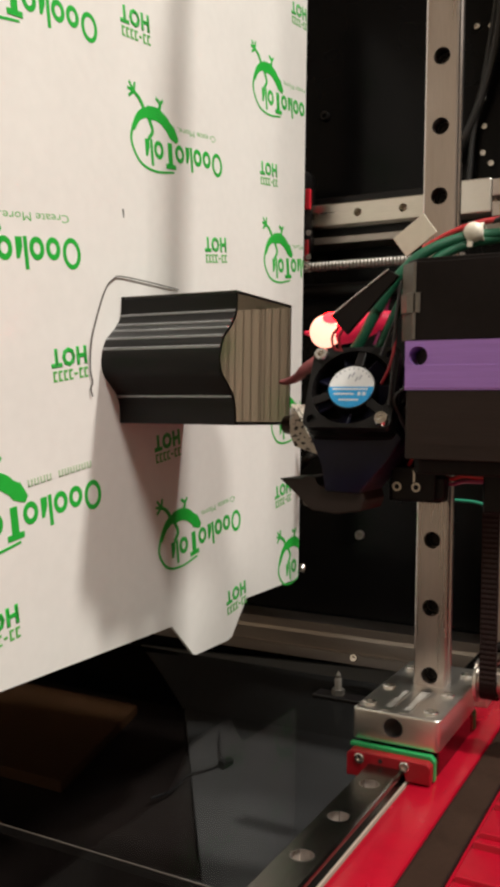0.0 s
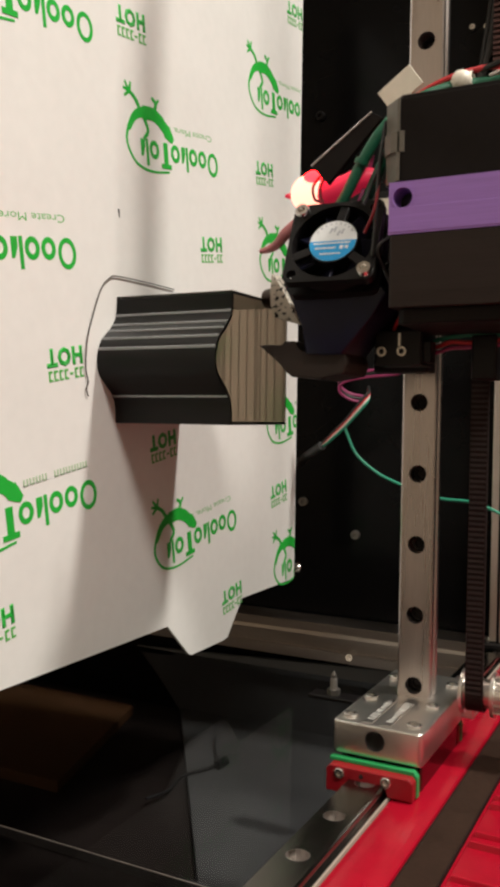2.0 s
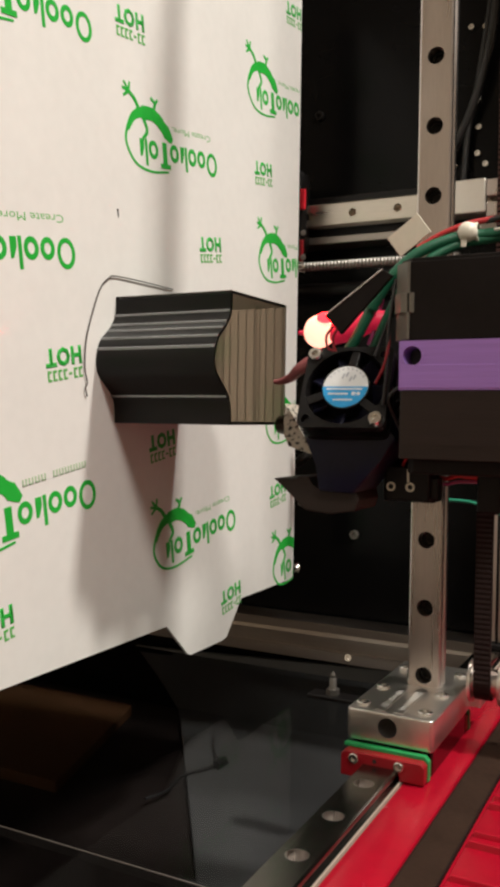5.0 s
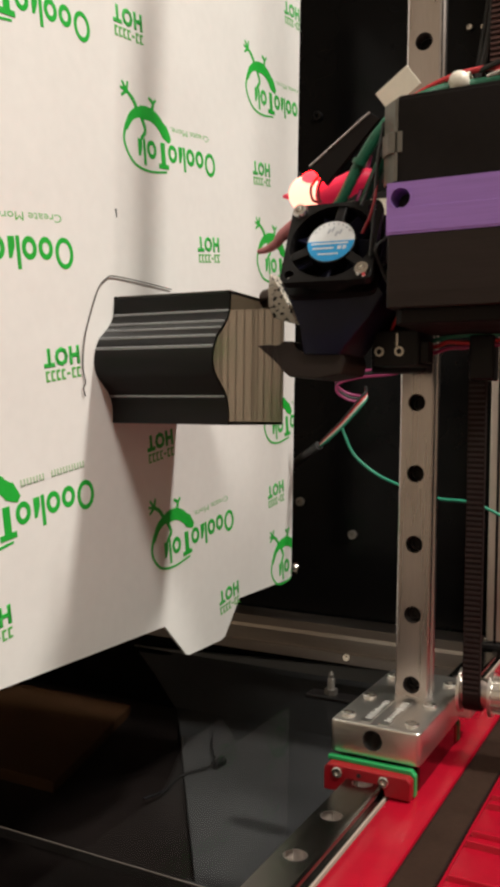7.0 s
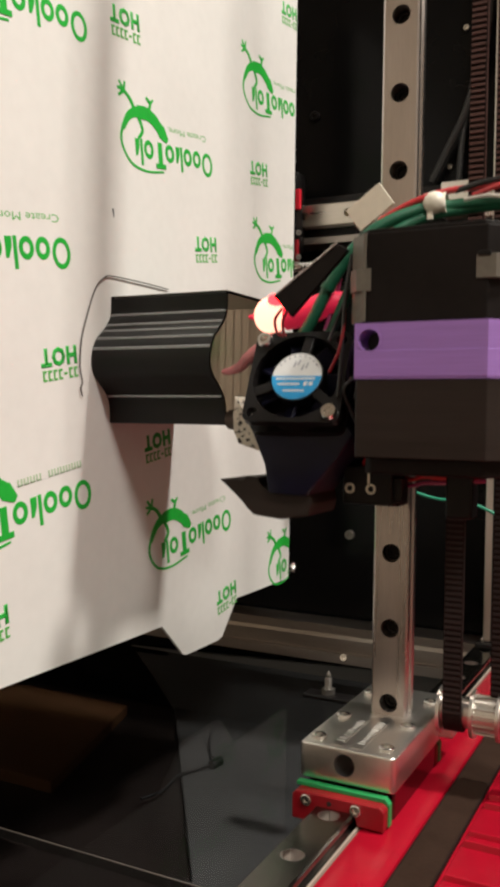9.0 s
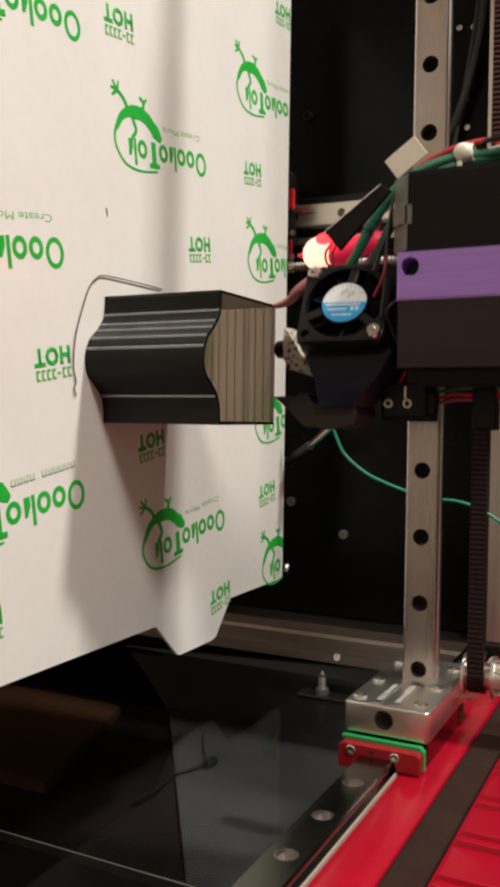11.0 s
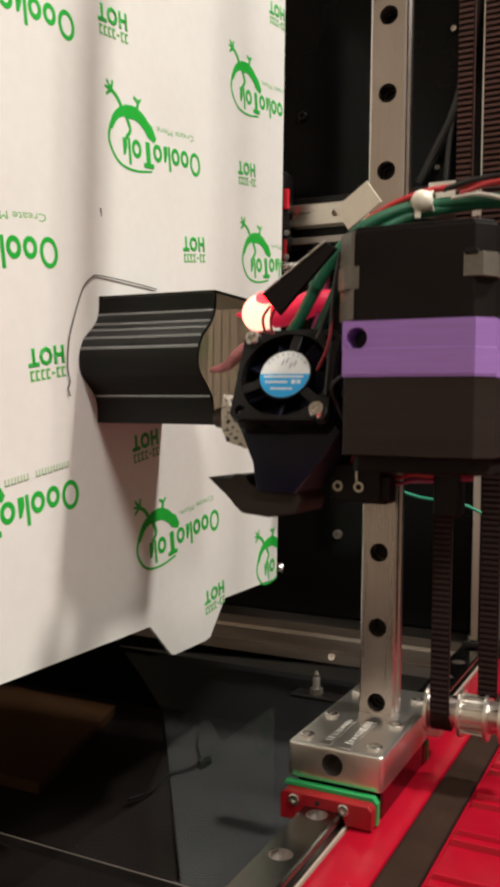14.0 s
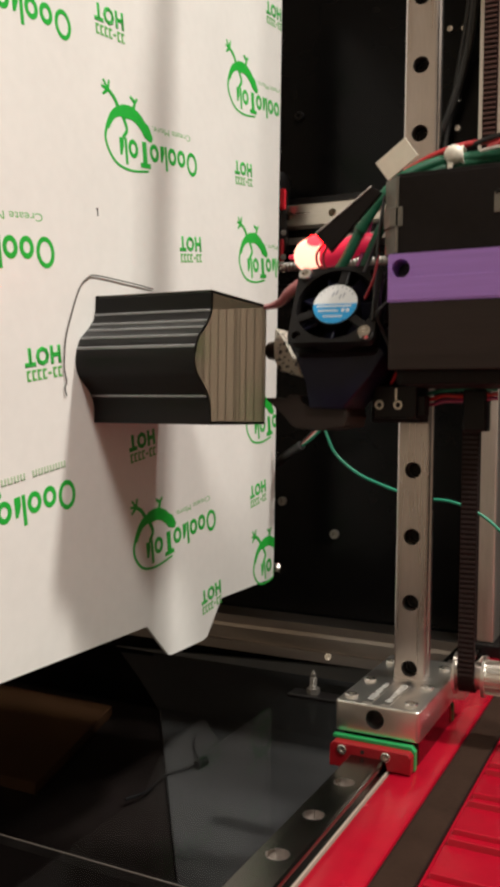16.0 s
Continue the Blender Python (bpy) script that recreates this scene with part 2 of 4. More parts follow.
def tube(bm, pts, r, seg=10, n=8, taper=1.0):
    line = curve_points(pts, n)
    rows = []
    side = None
    for i, q in enumerate(line):
        way = (line[min(i + 1, len(line) - 1)] - line[max(i - 1, 0)]).normalized()
        if side is None:
            side = way.orthogonal().normalized()
        side = (side - way * side.dot(way)).normalized()
        other = way.cross(side)
        rr = r * (1 + (taper - 1) * i / max(1, len(line) - 1))
        rows.append([bm.verts.new(q + side * rr * math.cos(2 * math.pi * k / seg) + other * rr * math.sin(2 * math.pi * k / seg)) for k in range(seg)])
    for a, b in zip(rows, rows[1:]):
        for k in range(seg):
            bm.faces.new((a[k], a[(k + 1) % seg], b[(k + 1) % seg], b[k]))
    bm.faces.new(rows[0][::-1])
    bm.faces.new(rows[-1])
    return bm


def new_tube(*a, **k):
    return tube(bmesh.new(), *a, **k)


def prism(bm, outline, axis, a0, a1, bevel=0.0):
    """An outline in the two other axes, in their order, drawn out along an axis."""
    def at(u, v, a):
        return {"x": (a, u, v), "y": (u, a, v), "z": (u, v, a)}[axis]
    low = [bm.verts.new(at(u, v, a0)) for u, v in outline]
    high = [bm.verts.new(at(u, v, a1)) for u, v in outline]
    faces = [bm.faces.new(low), bm.faces.new(high[::-1])]
    n = len(outline)
    for i in range(n):
        faces.append(bm.faces.new((low[i], high[i], high[(i + 1) % n], low[(i + 1) % n])))
    if bevel:
        edges = list({e for f in faces for e in f.edges})
        bmesh.ops.bevel(bm, geom=edges, offset=bevel, segments=2, profile=0.5, affect="EDGES")
    return bm


def new_prism(*a, **k):
    return prism(bmesh.new(), *a, **k)


def holed_bar(width, height, length, first, pitch, r, deep, seg=20, bevel=0.6):
    """A rail along +y from 0, its top at z=0, with counterbored holes; waisted sides as on a guide rail."""
    bm = bmesh.new()
    w = width / 2
    cuts, y = [], first
    while y < length - 3:
        cuts.append(y)
        y += pitch
    edges = [0.0] + [c for y in cuts for c in (y - w + bevel, y + w - bevel)] + [length]
    e = w - bevel

    def quad(y0, y1):
        if y1 - y0 > 1e-4:
            bm.faces.new([bm.verts.new(q) for q in ((-e, y0, 0), (e, y0, 0), (e, y1, 0), (-e, y1, 0))])
    for a, b in zip(edges[0::2], edges[1::2]):
        quad(a, b)
    for c in cuts:
        rim, hole, floor, inner, deepest = [], [], [], [], []
        for i in range(seg):
            a = 2 * math.pi * (i + 0.5) / seg
            ca, sa = math.cos(a), math.sin(a)
            k = e / max(abs(ca), abs(sa))
            rim.append(bm.verts.new((ca * k, c + sa * k, 0)))
            hole.append(bm.verts.new((ca * r, c + sa * r, 0)))
            floor.append(bm.verts.new((ca * r, c + sa * r, -deep)))
            inner.append(bm.verts.new((ca * r * 0.55, c + sa * r * 0.55, -deep)))
            deepest.append(bm.verts.new((ca * r * 0.55, c + sa * r * 0.55, -height + 0.5)))
        for ra, rb in ((rim, hole), (hole, floor), (floor, inner), (inner, deepest)):
            for i in range(seg):
                j = (i + 1) % seg
                bm.faces.new((ra[i], ra[j], rb[j], rb[i]))
        bm.faces.new(deepest)
        for sx in (-1, 1):
            for sy in (-1, 1):
                near = [v for v in rim if v.co.x * sx > 0 and (v.co.y - c) * sy > 0]
                v0 = max(near, key=lambda v: abs(v.co.x))
                v1 = max((v for v in near if v is not v0), key=lambda v: abs(v.co.y - c))
                if abs(v0.co.x) > e - 1e-3 and abs(v1.co.y - c) > e - 1e-3:
                    bm.faces.new((v0, bm.verts.new((sx * e, c + sy * e, 0)), v1))
    side = [(-e, 0), (-w, -bevel), (-w, -height * 0.30), (-w + 1.2, -height * 0.42), (-w + 1.2, -height * 0.58), (-w, -height * 0.72), (-w, -height),
            (w, -height), (w, -height * 0.72), (w - 1.2, -height * 0.58), (w - 1.2, -height * 0.42), (w, -height * 0.30), (w, -bevel), (e, 0)]
    lo = [bm.verts.new((x, 0, z)) for x, z in side]
    hi = [bm.verts.new((x, length, z)) for x, z in side]
    for i in range(len(side) - 1):
        bm.faces.new((lo[i], hi[i], hi[i + 1], lo[i + 1]))
    bm.faces.new(lo)
    bm.faces.new(hi[::-1])
    bmesh.ops.remove_doubles(bm, verts=bm.verts, dist=1e-4)
    return bm


def screw_head(bm, at, way, r, h, socket=0.5, seg=18):
    """A cap screw: rounded rim and a hexagonal socket."""
    at, way = Vector(at), Vector(way).normalized()
    m = Matrix.Translation(at) @ way.to_track_quat("Z", "Y").to_matrix().to_4x4()
    prof = [(r, 0), (r, h * 0.75), (r * 0.85, h), (r * socket, h), (r * socket * 0.95, h * 0.3), (0.001, h * 0.25)]
    rows = [[bm.verts.new(m @ Vector((q * math.cos(2 * math.pi * i / seg), q * math.sin(2 * math.pi * i / seg), z))) for i in range(seg)] for q, z in prof]
    for a, b in zip(rows, rows[1:]):
        for i in range(seg):
            j = (i + 1) % seg
            bm.faces.new((a[i], a[j], b[j], b[i]))
    return bm


# ---- room round the machine ----
def room():
    t = 40
    x0, x1, y0, y1, z0, z1 = -1500, 1700, -2200, 1300, -900, 1650
    solid("wall_north", new_box(x0, x1, y1, y1 + t, z0, z1), WALL, "plain beige painted room wall", "wall", "structure")
    solid("wall_south", new_box(x0, x1, y0 - t, y0, z0, z1), WALL, "plain beige painted room wall", "wall", "structure")
    solid("wall_west", new_box(x0 - t, x0, y0, y1, z0, z1), WALL, "plain beige painted room wall", "wall", "structure")
    solid("wall_east", new_box(x1, x1 + t, y0, y1, z0, z1), WALL, "plain beige painted room wall", "wall", "structure")
    solid("ceiling", new_box(x0, x1, y0, y1, z1, z1 + t), CEILING, "plain pale ceiling", "ceiling", "structure")
    solid("floor", new_box(x0, x1, y0, y1, z0 - t, z0), FLOOR_MAT, "dark room floor", "floor", "structure")


room()


def holed_plate(outline, holes, y0, y1, m=None, seg=24, bm=None):
    """An outline in x and z with round through-holes (x, z, r), from y0 to y1."""
    bm = bm or bmesh.new()
    start = len(bm.verts)
    caps = []
    for y in (y0, y1):
        loops, edges = [], []
        for loop in [outline] + [[(cx + r * math.cos(2 * math.pi * i / seg), cz + r * math.sin(2 * math.pi * i / seg)) for i in range(seg)] for cx, cz, r in holes]:
            vs = [bm.verts.new((u, y, v)) for u, v in loop]
            loops.append(vs)
            edges += [bm.edges.new((vs[i], vs[(i + 1) % len(vs)])) for i in range(len(vs))]
        bmesh.ops.triangle_fill(bm, use_beauty=True, use_dissolve=False, edges=edges)
        caps.append(loops)
    for a, b in zip(*caps):
        for i in range(len(a)):
            j = (i + 1) % len(a)
            bm.faces.new((a[i], a[j], b[j], b[i]))
    if m is not None:
        bm.verts.ensure_lookup_table()
        bmesh.ops.transform(bm, matrix=m, verts=bm.verts[start:])
    return bm


def drill(bm, p0, p1, r):
    """The same body with a round bore."""
    obs = []
    for b in (bm, new_cyl(p0, p1, r, seg=32)):
        me = bpy.data.meshes.new("blank")
        bmesh.ops.recalc_face_normals(b, faces=b.faces)
        b.to_mesh(me)
        b.free()
        obs.append(new("blank", me))
    mod = obs[0].modifiers.new("bore", "BOOLEAN")
    mod.object, mod.operation, mod.solver = obs[1], "DIFFERENCE", "EXACT"
    bpy.context.view_layer.update()
    me = bpy.data.meshes.new_from_object(obs[0].evaluated_get(bpy.context.evaluated_depsgraph_get()))
    for o in obs:
        bpy.data.objects.remove(o)
    out = bmesh.new()
    out.from_mesh(me)
    return out


def rounded(x0, x1, z0, z1, r, n=4):
    out = []
    for cx, cz, a0 in ((x1 - r, z1 - r, 0), (x0 + r, z1 - r, 90), (x0 + r, z0 + r, 180), (x1 - r, z0 + r, 270)):
        for i in range(n + 1):
            a = radians(a0 + 90 * i / n)
            out.append((cx + r * math.cos(a), cz + r * math.sin(a)))
    return out


# ---- frame and back of the machine ----
def guide_rail_mesh(width, height, length, first, r, m):
    bm = holed_bar(width, height, length, first, 25.0, r, height - 1.5)
    bm.transform(m)
    return bm


def hole_shades(parent, at, way, step, n):
    """A black screw-shaped plug sunk deep in each counterbore, standing in for its shade."""
    for k in range(n):
        p = Vector(at) + Vector(step) * k
        part("hole_shade", screw_head(bmesh.new(), p, way, 2.9, 1.6, 0.6, 14), HOLE_BLACK, parent, "black plug standing in for the shade in the hole", smooth=True)


# shade inside the rail holes, put in as a near-black colour
HOLE_BLACK = mat("hole_shade_black", (0.010, 0.007, 0.006), 0.5, 0.0, vary=0.3, scale=800, bump=0.1, spec=0.2)


def back_of_machine():
    panel = solid("back_panel", new_box(-900, 300, 466, 470, -192, 420, 0.5), BLACK_PANEL, "black glossy enclosure back panel with screws", "panel", "structure")
    for x, z in ((-172.5, -66.5), (-205, -49.5), (-198, 171), (-186, 121), (-148, 121)):
        bm = screw_head(bmesh.new(), (x, 466, z), (0, -1, 0), 2.7, 2.2)
        part("screw", bm, MOTOR_CAP if z < 0 else BLACK_GLOSS, panel, smooth=True)
    for x, z in ((-108, 167), (-107.6, 152.6), (-108, 139), (-112.6, 205), (-105.2, 204), (-120, 133.6), (-103.7, 133.1)):
        part("screw", screw_head(bmesh.new(), (x, 466, z), (0, -1, 0), 1.7, 1.6), SCREW, panel, smooth=True)
    slot = thing("bottom_extrusion", -260, 453, -134, "grey anodised slotted aluminium extrusion along the base", "extrusion")
    prof = [(443, -134), (443, -128.6), (446, -128.6), (446, -125), (443, -125), (443, -120.6), (443.6, -118.8), (444.2, -118.8), (444.2, -115.4), (443, -115.2), (443, -113.8),
            (463, -113.8), (463, -134)]
    part("beam", new_prism(prof, "x", -330, -96), EXTRUSION, slot)
    part("end_block", new_box(-96, -70, 440, 466, -136, -112, 1.0), BLACK_GLOSS, slot)
    for x, y in ((-92, 446), (-84, 452)):
        part("screw", screw_head(bmesh.new(), (x, y, -112), (0, 0, 1), 2.4, 1.8), SCREW, slot, smooth=True)
    post = thing("upright_post", -82, 452, -112, "pale aluminium upright post of the machine frame", "post")
    part("profile", new_box(-92.5, -79.3, 443, 463, -112, 330, 0.8), EXTRUSION_UP, post)
    part("slot", new_box(-88.8, -87.4, 442.6, 444, -112, 330, 0.2), BLACK_GLOSS, post, "dark slot")
    rail = thing("upper_guide_rail", -160, 447, 103.5, "steel guide rail with counterbored holes along the back", "guide rail")
    m = Matrix.Translation((-240, 443, 109.4)) @ Matrix(((0, 1, 0, 0), (0, 0, -1, 0), (1, 0, 0, 0), (0, 0, 0, 1)))
    part("rail", guide_rail_mesh(12, 8, 180, (240 - 168.7) % 25, 2.2, m), STEEL_X, rail)
    part("backing_beam", new_box(-330, -60, 451, 465, 99, 121, 0.8), BLACK_GLOSS, rail)
    part("lower_lip", new_box(-330, -60, 447, 465, 94.5, 98.5, 0.6), EXTRUSION, rail)
    block = thing("rail_carriage", -106, 440, 103, "steel rail carriage on the upper guide rail", "carriage", "rail carriages")
    part("body", new_box(-117, -97, 437, 450, 101.5, 118.5, 0.8), ALU, block)
    part("slot_cover", new_box(-97, -70, 438.5, 450, 109.5, 118, 0.6), STEEL, block)
    part("lower_cover", new_box(-97, -70, 438.5, 450, 99.5, 107, 0.6), STEEL, block)
    bed = thing("rail_carriage", -200, 440, 95, "dark carriage with a red end cap behind the build plate", "carriage", "rail carriages")
    part("body", new_box(-232, -195, 436, 450, 89, 134, 4.0), BLACK_GLOSS, bed, smooth=True)
    part("end_cap", new_box(-196.5, -193.6, 436, 438.5, 112, 123, 0.5), RED_CAP_LIT, bed)
    part("end_cap", new_box(-196.5, -194.6, 436, 438.5, 84, 96, 0.5), RED_CAP, bed)
    for z in (86, 99):
        part("screw", screw_head(bmesh.new(), (-194, 436, z), (0.5, -1, 0), 1.5, 1.4), MOTOR_CAP, bed, smooth=True)
    lead = thing("lead_screw", -170, 440, 79, "steel threaded lead screw running to the build plate", "lead screw")
    bm = bmesh.new()
    cyl(bm, (-230, 440, 81.3), (-110, 440, 81.3), 2.2, seg=14)
    x = -229.0
    while x < -112:
        cyl(bm, (x, 440, 81.3), (x + 0.75, 440, 81.3), 2.2, 2.75, seg=14)
        cyl(bm, (x + 0.75, 440, 81.3), (x + 1.5, 440, 81.3), 2.75, 2.2, seg=14)
        x += 2.0
    part("thread", bm, MOTOR_CAP, lead, smooth=True)
    part("shaft_shadow_rod", new_cyl((-330, 452, 70), (-70, 452, 70), 4, seg=20), BLACK_GLOSS, lead, "black smooth rod", smooth=True)
    nut = thing("mounting_bolt", -139, 350, -121, "short steel bolt standing on a small bracket", "bolt", "bolts on the base")
    part("washer_plate", new_box(-148, -122, 344, 353, -121, -119.4, 0.4), BLACK_GLOSS, nut)
    bm = new_cyl((-138, 349, -119.4), (-138, 349, -111), 1.3, 1.1, seg=14)
    cyl(bm, (-138, 349, -111), (-138, 349, -109.4), 1.1, 0.3, seg=14)
    z = -117.0
    while z < -112:
        cyl(bm, (-138, 349, z), (-138, 349, z + 0.7), 1.7, 1.3, seg=14)
        z += 1.0
    part("shank", bm, MOTOR_CAP, nut, smooth=True)
    part("hex_nut", new_cyl((-138, 349, -119.4), (-138, 349, -117.0), 2.9, seg=6), MOTOR_CAP, nut)
    nut = thing("mounting_bolt", -171, 440, -134, "small round-headed steel screw in the back extrusion", "bolt", "bolts on the base")
    part("head", screw_head(bmesh.new(), (-166.6, 443.5, -130.5), (0.2, -1, 0.3), 2.1, 2.4), SCREW, nut, smooth=True)


EXTRUSION_UP = mat("anodised_post", (0.62, 0.56, 0.50), 0.42, 1.0, vary=0.08, scale=300, bump=0.05, stretch=(5, 5, 0.4))
STEEL_X = mat("rail_steel_cross", (0.62, 0.57, 0.50), 0.33, 1.0, vary=0.08, scale=260, bump=0.05, stretch=(0.5, 6, 6))
# lit copy of RED_CAP, the light on it put into the colour
RED_CAP_LIT = mat("lit_red_cap", (0.75, 0.02, 0.04), 0.35, vary=0.1, scale=500, bump=0.05)
back_of_machine()


# ---- base: glass, lower rail, red trough ----
def base_of_machine():
    for n, (y0, y1) in enumerate(((192.2, 377), (20, 191.6))):
        pane = solid("glass_panel", new_box(-420, -100.5, y0, y1, -125, -121, 0.5), SMOKED, "dark smoked glass base panel, glossy", "glass panel", "structure")
        pane.visible_shadow = False
    solid("glass_edge", new_box(-420, -100.5, 191.7, 192.1, -124.6, -121.1, 0.05), GLASS_EDGE, "pale ground edge of a glass panel", "glass panel", "structure")
    solid("under_floor", new_box(-900, 300, -200, 464, -192, -186), UNDER, "dark board under the glass base", "board", "structure")
    crate = thing("cardboard_box", -400, 390, -186, "brown cardboard box under the smoked glass", "box")
    part("carton", new_prism([(-600, 331), (-274, 331), (-306, 441), (-600, 441)], "z", -186, -180, 0.6), CARDBOARD, crate)
    solid("grey_cloth", new_prism([(-166, 284), (-102, 284), (-102, 460), (-284, 460)], "z", -186, -183, 0.5), GREY_MAT, "grey cloth lying under the smoked glass", "cloth")
    solid("grey_cloth", new_prism([(-318, -148), (-300, -166), (-284, -185.6), (-104, -185.6), (-104, -137)], "y", 459.8, 463.5, 0.4), GREY_MAT, "grey cloth standing up against the back panel", "cloth")
    cord = thing("power_cable", -226, 375, -183, "thin black power cable lying on the grey cloth", "cable")
    part("strand", new_tube([(-228, 340, -182), (-224, 352, -181.8), (-226, 370, -181.5), (-220, 384, -181.5), (-218, 396, -181)], 0.8, n=6), WIRE_BLACK, cord, smooth=True)
    part("strand", new_tube([(-238, 424, -181.6), (-232, 412, -181.6), (-222, 398, -181.2)], 0.5, n=6), WIRE_BLACK, cord, smooth=True)
    part("plug", new_tube([(-217, 388, -181), (-215.5, 395, -180.5)], 2.4, n=3), WIRE_BLACK, cord, smooth=True)
    beam = thing("lower_beam", -90, 270, -150, "silver aluminium beam under the lower guide rail", "beam")
    part("profile", new_box(-99.5, -84.7, 60, 440, -160, -120.3, 0.6), EXTRUSION_LONG, beam)
    part("edge_trim", new_box(-83.9, -83.2, 60, 440, -121, -117.8, 0.15), TRIM, beam, "bright edge trim")
    part("groove", new_box(-84.6, -84.0, 60, 440, -121.5, -119.6, 0.1), BLACK_GLOSS, beam, "dark groove")
    rail = thing("lower_guide_rail", -89.3, 260, -120, "steel guide rail with counterbored holes on the base", "guide rail")
    m = Matrix.Translation((-90.6, 78.6, -114.2)) @ Matrix.Diagonal((1, 1.018, 1, 1))
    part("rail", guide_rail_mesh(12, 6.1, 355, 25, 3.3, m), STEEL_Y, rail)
    for k in range(13):
        y = 78.6 + 1.018 * (25 + 25 * k)
        # light caught in the bores, put in as rings of paler steel
        part("bore", ring_tube(bmesh.new(), (-90.6, y, -117.4), (-90.6, y, -114.25), 3.28, 2.95, 28), STEEL, rail, "pale ring for the light caught in the bored hole", smooth=True)
        part("bore_floor", new_cyl((-90.6, y, -118.4), (-90.6, y, -117.2), 3.2, seg=20), MOTOR_CAP, rail)
    tray = thing("red_trough", 0, 270, -160, "glossy red plastic base cover with raised ridges", "cover")
    part("flat_strip", new_box(-83.1, -67.5, 60, 440, -160, -118.2, 1.0), RED, tray, smooth=True)
    part("channel", new_box(-67.5, -55.5, 60, 440, -160, -119.5, 0.3), RED, tray)
    part("side_cover", new_box(-55.5, 80, 60, 440, -160, -118.6, 1.0), RED, tray, smooth=True)
    y = 79.0
    while y < 430:
        for d, h in ((0, 1.9), (7.0, 1.6)):
            bm = bmesh.new()
            sec = [(y + d - 0.9, -118.8), (y + d - 0.4, -118.6 + h * 0.85), (y + d, -118.6 + h), (y + d + 0.5, -118.6 + h * 0.85), (y + d + 1.0, -118.8)]
            part("ridge", prism(bm, sec, "x", -54.2, 79.0), RED, tray, smooth=True)
        y += RIDGE
    strap = thing("drive_belt", -61.5, 260, -119.4, "flat dark rubber drive belt lying in the red trough", "belt", "drive belts")
    part("band", new_box(-66.8, -56.2, 60, 430, -119.4, -118.0, 0.25), BELT_FLAT, strap)
    for x in (-66.9, -56.6):
        part("selvage", new_box(x, x + 0.5, 60, 430, -119.3, -117.9, 0.1), BELT, strap, "worn belt edge")


RIDGE = 27.0
GLASS_EDGE = mat("ground_glass_edge", (0.085, 0.07, 0.06), 0.4, vary=0.4, scale=60, bump=0.05)
TRIM = mat("pale_trim", (0.36, 0.29, 0.24), 0.5, vary=0.1, scale=200, bump=0.05)
UNDER = mat("black_board", (0.030, 0.021, 0.018), 0.5, vary=0.3, scale=30, bump=0.1)
EXTRUSION_LONG = mat("anodised_beam", (0.34, 0.31, 0.25), 0.30, 1.0, vary=0.08, scale=300, bump=0.05, stretch=(5, 0.4, 5))
base_of_machine()


# ---- loose wiring at the back ----
def back_wiring():
    loom = thing("wire_loom", -160, 425, -40, "bundle of thin wires leaving a black sleeve", "cable")
    part("sleeve", new_tube([(-198, 440, -27), (-187.5, 428, -21.5), (-175, 420, -15)], 2.4, n=6), WIRE_BLACK, loom, smooth=True)
    for k, m in enumerate((WIRE_GREEN, WIRE_WHITE, WIRE_RED, WIRE_BLACK)):
        o = (k - 1.5) * 1.1
        part("wire", new_tube([(-176, 421, -15.5 + o * 0.3), (-170, 420, -10.5 + o * 0.8), (-162, 420, -3 + o), (-154, 421, 6.5 + o * 1.3), (-151.5, 424, 11 + o), (-153, 428, 14 + o)], 0.8, seg=8, n=6), m, loom, smooth=True)
    for k, m in enumerate((MAGENTA, WIRE_BLACK, MAGENTA)):
        o = (k - 1) * 1.5
        part("wire", new_tube([(-153, 427, 9 + o), (-161, 424, 10.5 + o), (-166, 421, 14.5 + o), (-164, 420, 19 + o), (-152, 420, 21.8 + o), (-134, 420, 23.6 + o), (-116, 421, 30 + o)], 0.75, seg=8, n=6), m, loom, smooth=True)
    wire = thing("green_wire", -150, 420, -45, "thin green wire hanging in a loop", "cable")
    part("strand", new_tube([(-163.4, 421, -3), (-160.8, 420, -9.5), (-155.6, 420, -19.2), (-144.6, 420, -27.9), (-133.4, 420, -32.8), (-121, 420, -36.8), (-110.5, 420, -39.2), (-97, 420, -39.9), (-85, 420, -44), (-76, 420, -50), (-64, 421, -62)], 0.75, seg=10, n=8),
         WIRE_GREEN, wire, smooth=True)
    hose = thing("black_cable", -95, 455, 150, "black cable hanging down the back panel", "cable")
    part("strand", new_tube([(-92, 455, 260), (-97, 455, 220), (-101, 456, 190), (-110, 458, 160), (-120, 459, 140), (-128, 460, 125)], 2.2, n=6), WIRE_BLACK, hose, smooth=True)
    part("strand", new_tube([(-98, 458, 260), (-101, 458, 215), (-107, 459, 175), (-112, 460, 150), (-114, 460, 122)], 1.6, n=6), WIRE_BLACK, hose, smooth=True)


back_wiring()


# ---- build plate ----
PX = -191.0


def on_plate(name, bm2, material, plate, label=""):
    return part(name, bm2, material, plate, label)


def flat(bm, loop, x=PX + 0.12):
    """A thin inked patch on the plate, from points (y, z)."""
    return prism(bm, loop, "x", PX - 0.05, x)


